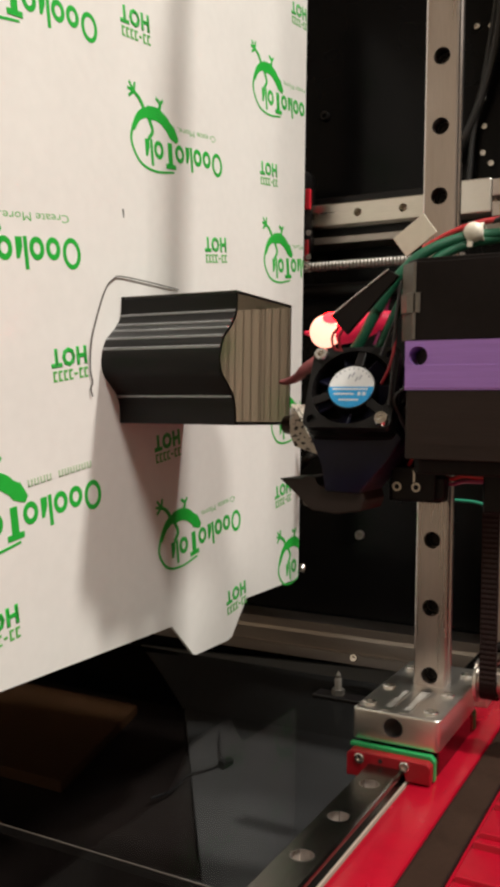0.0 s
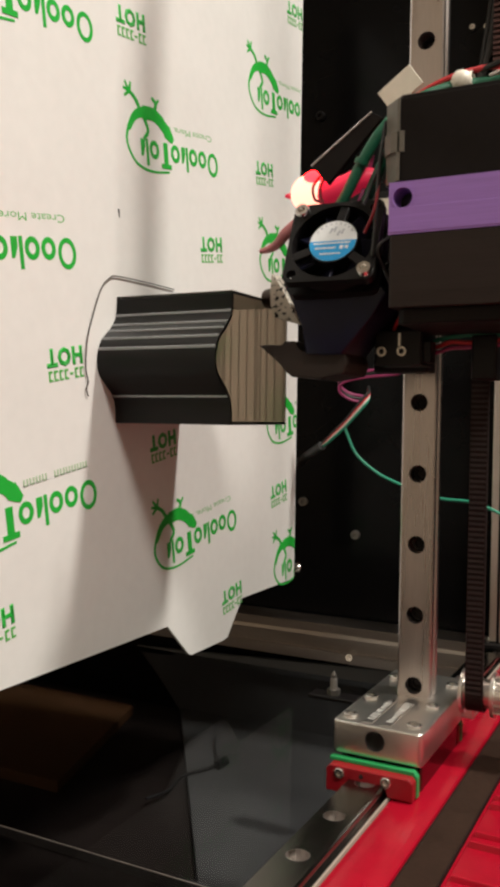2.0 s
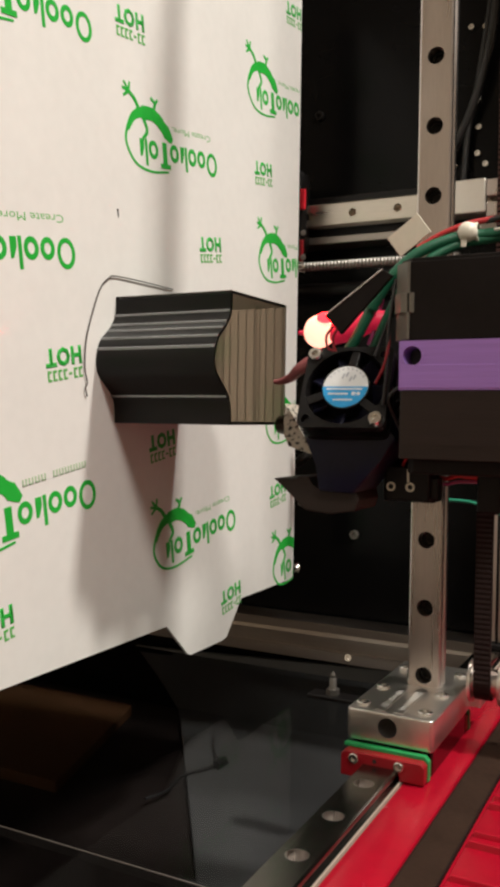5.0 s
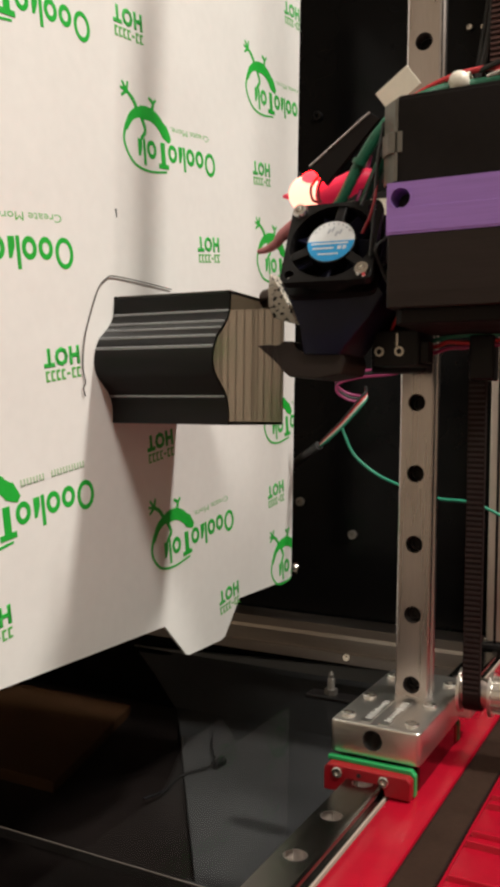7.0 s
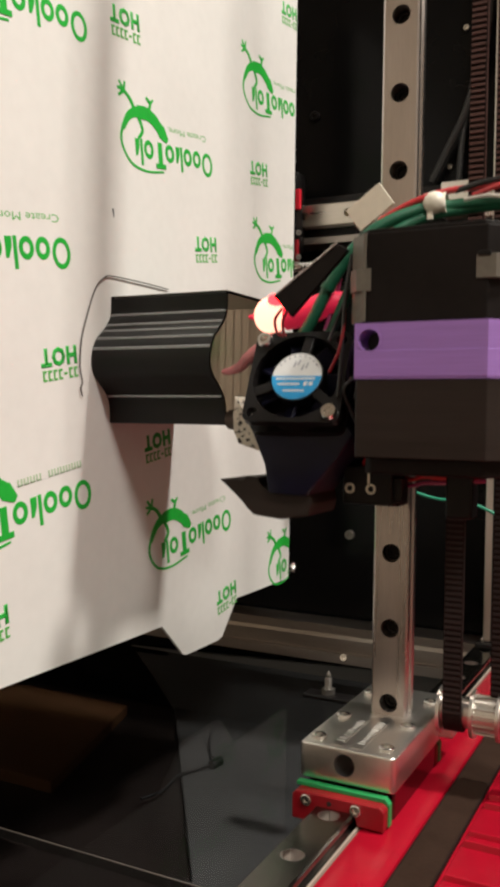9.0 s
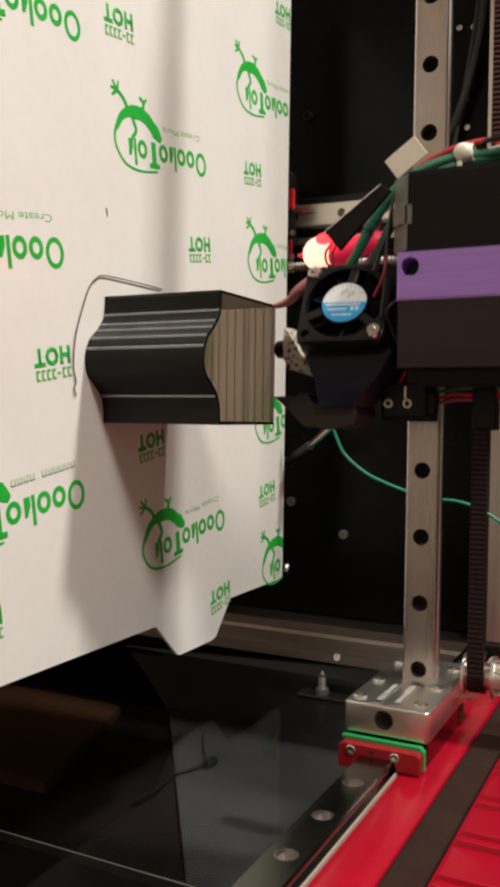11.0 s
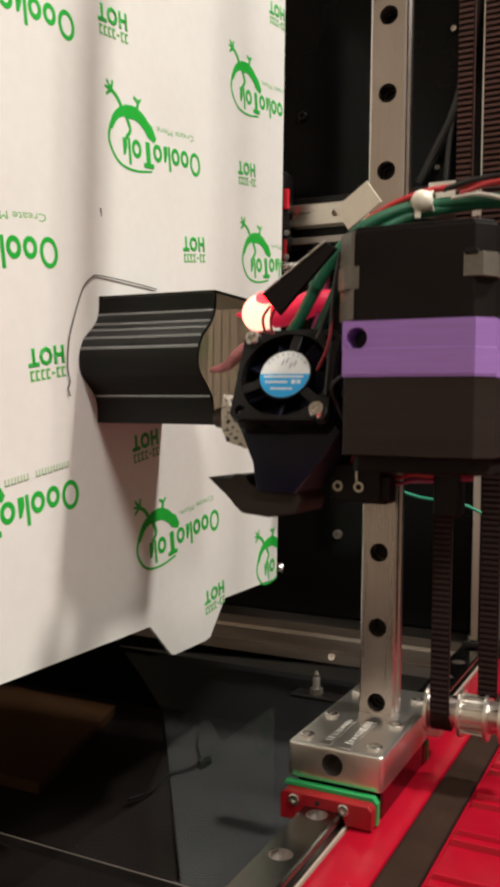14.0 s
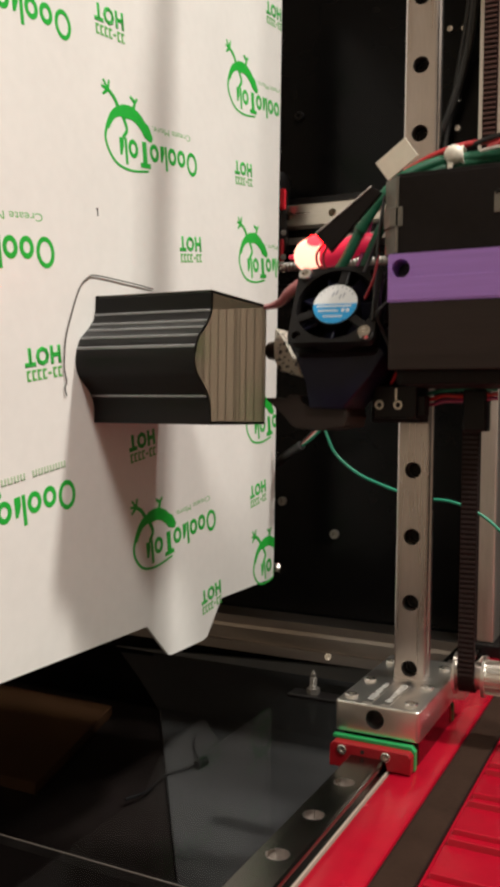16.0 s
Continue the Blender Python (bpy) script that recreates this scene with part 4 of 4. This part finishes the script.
def fan(head):
    f = part("fan", holed_plate(rounded(-15, 15, -15, 15, 2.6), [(0, 0, 13.7)] + [(a, b, 1.6) for a in (-12, 12) for b in (-12, 12)], 0, 3.0, FAN, 28), BLACK_GLOSS, head, "small black cooling fan with a blue and white label")
    bm = holed_plate(rounded(-15, 15, -15, 15, 2.6), [(0, 0, 14.0)], 7.0, 10.0, FAN, 28)
    part("rear_frame", bm, BLACK_GLOSS, f)
    bm = ring_tube(bmesh.new(), (0, 2.9, 0), (0, 7.1, 0), 14.6, 13.8, 32)
    bm.transform(FAN)
    part("shroud_ring", bm, BLACK_GLOSS, f, smooth=True)
    bm = new_cyl((0, 0.3, 0), (0, 9, 0), 8.1, seg=36)
    bm.transform(FAN)
    part("hub", bm, BLACK_GLOSS, f, smooth=True)
    # opaque disc added in place of the shade inside the fan
    bm = new_cyl((0, 9.3, 0), (0, 9.9, 0), 13.9, seg=32)
    bm.transform(FAN)
    part("dark_backing", bm, MOTOR, f)
    for k in range(3):
        bm = new_box(8.0, 14.2, 0.5, 2.6, -1.5, 1.5, 0.3)
        bm.transform(FAN @ Matrix.Rotation(radians(-82 + 120 * k), 4, "Y"))
        part("strut", bm, BLACK_GLOSS, f)
    for k in range(7):
        bm = new_box(8.0, 13.2, -0.5, 0.5, -3.2, 3.2, 0.2)
        bm.transform(FAN @ Matrix.Rotation(2 * math.pi * k / 7, 4, "Y") @ Matrix.Translation((0, 5.6, 0)) @ Matrix.Rotation(radians(42), 4, "X"))
        part("blade", bm, BLUE_DARK, f)
    disc = [(7.7 * math.cos(2 * math.pi * i / 40), 7.7 * math.sin(2 * math.pi * i / 40)) for i in range(40)]
    lab = part("label", new_prism(disc, "y", 0.12, 0.35), LABEL_WHITE, f, "round white and blue label")
    lab.data.transform(Matrix.Scale(MM, 4) @ Matrix.Translation([-c for c in BASE[head.name]]) @ FAN @ Matrix.Translation(BASE[head.name]) @ Matrix.Scale(1 / MM, 4))
    low = [q for q in disc if q[1] <= 0.6]
    low = sorted(low, key=lambda q: math.atan2(q[1] + 3, q[0]))
    bm = new_prism(low, "y", 0.0, 0.2)
    bm.transform(FAN)
    part("blue_field", bm, LABEL_BLUE, lab, "blue lower half of the label")
    for x0, x1, z, h in ((-6.3, 6.0, -0.9, 0.7), (-5.6, 1.6, -2.7, 0.7), (-3.6, 3.4, -4.9, 0.6), (2.6, 3.9, -2.6, 1.3), (4.3, 5.4, -2.6, 1.3)):
        bm = bmesh.new()
        k = x0
        while k < x1 - 0.2:
            w = min(random.uniform(0.5, 1.1), x1 - k)
            box(bm, k, k + w * 0.8, -0.06, 0.1, z - h / 2, z + h / 2)
            k += w
        bm.transform(FAN)
        part("print_bar", bm, LABEL_WHITE, lab)
    bm = bmesh.new()
    for a, b in ((-2.6, 2.4), (-1.6, 3.4), (0.2, 2.2), (1.2, 3.2)):
        box(bm, a, a + 0.5, 0.02, 0.15, b, b + 1.9, 0, Matrix.Rotation(radians(18), 4, "Y"))
    for a in range(9):
        t = radians(30 + 14 * a)
        box(bm, -0.3, 0.3, 0.02, 0.15, 6.5, 7.0, 0, Matrix.Rotation(radians(-56 + 14 * a), 4, "Y"))
    bm.transform(FAN)
    part("print_bar", bm, LABEL_GREY, lab)
    for x, z in ((-12, 12), (12, -12)):
        bm = screw_head(bmesh.new(), (x, 0.4, z), (0, -1, 0), 2.5, 2.2)
        bm.transform(FAN)
        part("fan_screw", bm, SCREW, f, smooth=True)


def knob(at, r):
    bm = bmesh.new()
    bmesh.ops.create_icosphere(bm, subdivisions=2, radius=r, matrix=Matrix.Translation(at) @ Matrix.Diagonal((1, 0.8, 1, 1)))
    return bm


def chamfered(x0, x1, y0, y1, c0, c1):
    """Outline in x and y, corners cut by c0 at x0 and c1 at x1."""
    return [(x0 + c0, y0), (x1 - c1, y0), (x1, y0 + c1), (x1, y1 - c1), (x1 - c1, y1), (x0 + c0, y1), (x0, y1 - c0), (x0, y0 + c0)]


def print_head():
    h = thing("print_head", -65, 285, -13, "print head with black motor, purple printed housing, fan and wiring", "print head")
    motor = part("motor", new_prism(chamfered(-86.4, -43.9, 263.7, 306, 4.6, 4.6), "z", 23.9, 48.4, 0.35), MOTOR, h, "black stepper motor")
    part("motor_lid", new_prism(chamfered(-85.6, -44.7, 264.5, 305.2, 4.6, 4.6), "z", 48.2, 49.6, 0.4), MOTOR, motor)
    for x0, x1, z0, z1, sx in ((-87.0, -79.8, 32.6, 38.8, 1), (-51.4, -43.3, 34.4, 40.6, -1)):
        part("corner_clip", new_prism([(x0, 270.4), (x0, 266.9), (x0 + 3.0, 263.3), (x1, 263.3), (x1, 264.6), (x0 + 3.4, 264.6), (x0 + 1.2, 267.6), (x0 + 1.2, 270.4)] if sx > 0 else
                                       [(x1, 270.4), (x1, 266.9), (x1 - 3.0, 263.3), (x0, 263.3), (x0, 264.6), (x1 - 3.4, 264.6), (x1 - 1.2, 267.6), (x1 - 1.2, 270.4)], "z", z0, z1, 0.15), MOTOR_EDGE, motor, "grey metal corner recess")
    # light caught by the black chamfer, put in as a grey plate
    part("edge_sheen", new_prism([(-86.9, 270.0), (-86.9, 268.2), (-82.0, 263.3), (-81.2, 263.3), (-81.2, 263.9), (-81.8, 263.9), (-86.3, 268.4), (-86.3, 270.0)], "z", 24.3, 48.3, 0.1), MOTOR_EDGE, motor, "grey plate painting the light on the left chamfer")
    part("clip_slot", new_box(-51.0, -47.6, 263.0, 264.2, 40.0, 41.4, 0.3), BLACK_GLOSS, motor, "dark slot")
    # purple band with a round opening in its front
    face = [(-84.2, 8.7), (-47.9, 8.7), (-47.9, 23.9), (-84.2, 23.9)]
    purple = part("purple_housing", holed_plate(face, [(-80.0, 19.2, 3.0)], 263.3, 272), PURPLE, h, "purple printed plastic housing")
    part("purple_side", new_prism([(-84.2, 271.9), (-84.2, 306.4), (-43.4, 306.4), (-43.4, 267.8), (-47.9, 263.3), (-47.9, 271.9)], "z", 8.7, 23.9), PURPLE, purple)
    part("boss", ring_tube(bmesh.new(), (-80, 263.1, 19.2), (-80, 263.6, 19.2), 3.45, 3.0, 28), PURPLE, purple, smooth=True)
    part("step_lip", new_prism([(-84.1, 263.12), (-47.9, 263.12), (-43.2, 267.8), (-43.2, 268.4), (-48, 263.7), (-84.1, 263.7)], "z", 9.2, 16.4, 0.15), PURPLE, purple)
    part("bore", new_cyl((-80, 271.0, 19.2), (-80, 271.9, 19.2), 3.0), WIRE_BLACK, purple)
    lower = part("lower_housing", new_prism(chamfered(-84.0, -43.4, 263.5, 306.2, 0.6, 4.6), "z", -12.8, 8.6, 0.3), BLACK_PRINT, h, "black printed plastic housing")
    part("base_plate", new_prism(chamfered(-82.4, -44.6, 266.5, 306.2, 2.0, 4.6), "z", -17.5, -12.6, 0.6), MOTOR, lower)
    part("rail_runner", new_box(-101.8, -82.6, 302.2, 312.0, -30, 20, 0.8), BLACK_GLOSS, h, "black rail runner")
    part("mount_arm", new_box(-86.5, -82.6, 298, 309, -24, -12, 1.0), BLACK_PRINT, h)
    part("belt_clamp", new_box(-68.3, -60.1, 303, 312, -32.7, -17.7, 0.8), BLACK_GLOSS, h, "black belt clamp")
    fan(h)
    # cooler body and duct
    part("cooler_body", new_prism([(-124.0, -1.6), (-120.2, -7.3), (-115.4, -16.4), (-115.3, -25.2), (-102.5, -25.6), (-93.0, -14.0), (-88.0, -7.2), (-93.5, 0.2)], "y", 274, 296, 0.8), BLUE_DARK, h, "dark blue-black cooler body", smooth=True)
    sink = part("heat_sink", new_cyl((-122, 294, -2), (-88, 294, -2), 6.0, seg=24), MOTOR, h, smooth=True)
    for k in range(9):
        part("fin", new_cyl((-120 + 3.6 * k, 294, -2), (-118.6 + 3.6 * k, 294, -2), 8.0, seg=28), MOTOR, sink, smooth=True)
    part("air_duct", new_prism([(-133.2, -21.8), (-128.0, -21.6), (-124.2, -22.4), (-123.8, -20.6), (-119.5, -20.7), (-118.6, -23.7), (-115.8, -25.2), (-104.5, -25.6), (-102.6, -24.0), (-101.4, -28.0), (-102.5, -31.6), (-111.8, -33.2), (-120.9, -32.4), (-123.6, -30.2), (-126.2, -26.5)], "y", 276, 297, 0.5), BLACK_PRINT, h, "black pointed air duct")
    part("heater_block", new_prism([(-135.6, 4.8), (-132.9, 1.1), (-130.7, -2.3), (-123.6, -14.0), (-134.0, -11.0), (-135.9, -6.8), (-135.9, -1.3)], "y", 290, 303, 0.5), INSULATION, h, "speckled cream insulation round the heater", smooth=True)
    bm = new_cyl((-136.5, 297, -3.2), (-141.0, 298, -3.2), 4.0, 3.4, seg=20)
    cyl(bm, (-141.2, 298, -3.2), (-143.0, 298, -3.2), 2.6, 0.6, seg=20)
    part("nozzle", bm, BRASS, h, "scorched brass nozzle", smooth=True)
    part("tape_flap", new_tube([(-139.8, 290, 12.5), (-136.1, 289, 12.8), (-131.7, 287, 14.1), (-127.9, 285, 16.6), (-121.5, 283.5, 19.5), (-116, 283, 20)], 0.9, seg=10, n=5, taper=3.2), PINK_TAPE, h, "pinkish tape flap", smooth=True)
    # end switch
    sw = part("end_switch", new_box(-96.8, -81.4, 290, 303.8, -28.4, -16.8, 0.5), BLACK_GLOSS, h, "small black limit switch")
    for x in (-94.6, -87.8):
        part("eyelet", ring_tube(bmesh.new(), (x, 289.4, -23.7), (x, 290.4, -23.7), 1.6, 0.95, 20), COPPER, sw, smooth=True)
    part("lever", new_box(-88.9, -88.2, 289.5, 290.1, -22.0, -17.8), COPPER, sw)
    part("terminal", new_box(-81.6, -78.8, 292, 298, -27.4, -20.4, 0.3), BLACK_GLOSS, sw)
    # red lamp and its board
    bm = bmesh.new()
    bmesh.ops.create_uvsphere(bm, u_segments=20, v_segments=14, radius=1.0, matrix=Matrix.Translation((-121.0, 287, 30.2)) @ Matrix.Diagonal((5.9, 4.0, 5.9, 1)))
    lamp = part("lamp", bm, LAMP_CORE, h, "glowing red-white lamp", smooth=True)
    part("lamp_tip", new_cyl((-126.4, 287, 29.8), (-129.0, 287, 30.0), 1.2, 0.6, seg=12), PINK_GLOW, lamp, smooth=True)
    bm = bmesh.new()
    bmesh.ops.create_uvsphere(bm, u_segments=16, v_segments=10, radius=1.0, matrix=Matrix.Translation((-117.6, 284.0, 34.6)) @ Matrix.Diagonal((3.4, 1.6, 2.0, 1)))
    part("lamp_top", bm, LAMP_RED, lamp, smooth=True)
    # no lamp itself: its glow stands for the light passing through it
    part("lamp_sleeve", new_tube([(-117.0, 289, 29.8), (-109, 289.5, 31.2), (-103, 290, 33.5), (-98, 292, 33.5)], 4.4, seg=14, n=6, taper=0.8), PINK_GLOW, h, "red sleeve with a faint glow put in for the lamp's light", smooth=True)
    board = part("lamp_board", new_prism([(-111.4, 33.3), (-91.8, 47.3), (-88.5, 45.3), (-105.8, 27.1)], "y", 268.5, 270.5, 0.2), MOTOR, h, "narrow black board held at a slant")
    a, b = Vector((-111.4, 268.4, 33.4)), Vector((-91.8, 268.4, 47.4))
    part("edge_strip", new_cyl(a, b, 0.32, seg=8), STEEL, board)
    part("lead", new_tube([(-108.1, 267.5, 29.7), (-110.4, 267.5, 26.4), (-109.8, 267.5, 22.7), (-107.7, 267.5, 21.6)], 0.45, seg=8), LEAD_RED, board, smooth=True)
    part("lead", new_tube([(-106.7, 267.5, 28.6), (-107.9, 267.5, 26.2), (-107.7, 267.5, 23.0), (-106.9, 267.5, 21.4)], 0.45, seg=8), LEAD_RED, board, smooth=True)
    # cables
    for o, r, lab in (((0, 0, 0), 1.9, "thick green sleeved cable"), ((6.2, 2.5, -4.0), 1.7, "thick green sleeved cable")):
        pts = [(-112, 286, 20), (-106.6, 286, 28), (-100.4, 286, 39), (-94.4, 287, 48.2), (-86.4, 290, 56.0), (-76, 295, 60.8), (-66, 299, 62.2), (-52, 300, 62.4), (-34, 302, 61), (-15, 305, 57)]
        k = len(pts) - 1
        part("cable", new_tube([tuple(c + d * (1 - i / k) for c, d in zip(q, o)) for i, q in enumerate(pts)], r, seg=14, n=8), CABLE_GREEN, h, lab, smooth=True)
    part("cable_clip", ring_tube(bmesh.new(), (-101.6, 285.6, 37), (-100.8, 285.7, 38.6), 2.3, 1.8, 20), CABLE_GREEN, h, smooth=True)
    wires = ((WIRE_RED, [(-88, 293, 58), (-80, 295, 62.6), (-72, 297, 65.6), (-64, 299, 67), (-48, 300, 67.4), (-30, 300, 66)], 1.0),
             (WIRE_BLACK, [(-66, 299, 66.5), (-56, 296, 67.6), (-44, 294, 67), (-30, 296, 62), (-18, 300, 55)], 0.9),
             (WIRE_RED, [(-60, 296, 64), (-50, 292, 65.2), (-40, 290, 64.4), (-28, 292, 60)], 0.8),
             (WIRE_WHITE, [(-62, 294, 62.4), (-54, 288, 61.4), (-47, 284, 59), (-40, 284, 56)], 0.6),
             (WIRE_BLACK, [(-88, 276, 45), (-90, 275, 36), (-92, 272, 28), (-94.5, 270, 20)], 0.55),
             (WIRE_BLACK, [(-87.4, 269, 44), (-88.6, 268, 34), (-89.4, 268, 24), (-89.8, 268, 14), (-91, 269, 4)], 0.6),
             (LEAD_RED, [(-89, 272, 40), (-89.6, 270, 32), (-89.2, 268, 24), (-90.4, 267.6, 17), (-93.5, 268.4, 11)], 0.5),
             (WIRE_BLACK, [(-86.4, 272, 10), (-89.6, 270, 6), (-88, 272, 0), (-85, 276, -8)], 0.7),
             (MAGENTA, [(-99, 290, 41), (-101, 290, 33), (-103, 288, 25)], 0.7),
             (WIRE_ORANGE, [(-87, 288, 42.5), (-91, 289, 41.0), (-95.6, 291, 38.4)], 1.0),
             (WIRE_RED, [(-88.4, 290, -12), (-91, 292, -16), (-92.4, 295, -19)], 0.6),
             (WIRE_RED, [(-83.0, 308, -21.2), (-79.0, 304, -21.2), (-74.8, 303, -20.0), (-68.6, 304, -20.3), (-56.599999999999994, 306, -19.3)], 0.8),
             (MAGENTA, [(-83.0, 308, -23.1), (-79.0, 304, -23.1), (-74.8, 303, -22.0), (-68.6, 304, -21.8), (-56.599999999999994, 306, -20.8)], 0.7),
             (WIRE_GREEN, [(-83.0, 308, -19.9), (-79.0, 304, -18.9), (-68.7, 304, -17.7), (-56.7, 306, -17.7)], 0.8))
    for m, pts, r in wires:
        part("wire", new_tube(pts, r, seg=8, n=6), m, h, smooth=True)
    tie = part("cable_tie", knob((-71.4, 295, 62.6), 3.5), NYLON, h, "white nylon cable tie", smooth=True)
    part("tie_band", ring_tube(bmesh.new(), (-72.2, 298, 62.6), (-68.2, 298, 62.8), 3.4, 2.8, 20), NYLON, tie, smooth=True)
    part("tie_tail", new_box(-73.2, -71.4, 293.6, 294.4, 57.4, 61.0, 0.2), NYLON, tie)
    tag = Matrix.Translation((-91.2, 294, 62.9)) @ Matrix.Rotation(radians(-36), 4, "Y")
    part("cable_tag", new_box(-6.6, 6.6, -0.4, 0.4, -4.2, 4.2, 0.2, tag), TAG, h, "cream paper cable tag")
    return h


SLIDE = cross_slide()
HEAD = print_head()


# ---- the head follows the outline of the part, layer after layer ----
PERIOD, CORNER = 5.015, 1.42
LOOP = [(8.4, 0.0), (8.4, 45.4)] + [(8.4 + (y - FAR) * 0.985, (z - LOW) * 45.4 / (TOP - LOW)) for y, z in WAVE] + [(8.4, 0.0)]


def along(t):
    """How far the slide has gone along y and the head up, in mm, at t seconds."""
    steps = [math.dist(a, b) for a, b in zip(LOOP, LOOP[1:])]
    total = sum(steps)
    s = (((t - CORNER) / PERIOD) % 1.0 * total + steps[0]) % total
    for k, d in enumerate(steps):
        if s <= d:
            u = s / d
            return LOOP[k][0] + (LOOP[k + 1][0] - LOOP[k][0]) * u, LOOP[k][1] + (LOOP[k + 1][1] - LOOP[k][1]) * u
        s -= d
    return LOOP[0]


def eased(t):
    """The same, rounded a little at the corners."""
    pts = [along(t + d) for d in (-0.05, -0.025, 0.0, 0.025, 0.05)]
    return sum(p[0] for p in pts) / 5, sum(p[1] for p in pts) / 5


def motions():
    times = [i / 15 for i in range(241)]
    bx, by, bz = BASE[SLIDE.name]
    walk(SLIDE, [(t, Matrix.Translation(place(bx, by + eased(t)[0], bz))) for t in times])
    bx, by, bz = BASE[HEAD.name]
    walk(HEAD, [(t, Matrix.Translation(place(bx, by + eased(t)[0], bz + eased(t)[1]))) for t in times])


motions()
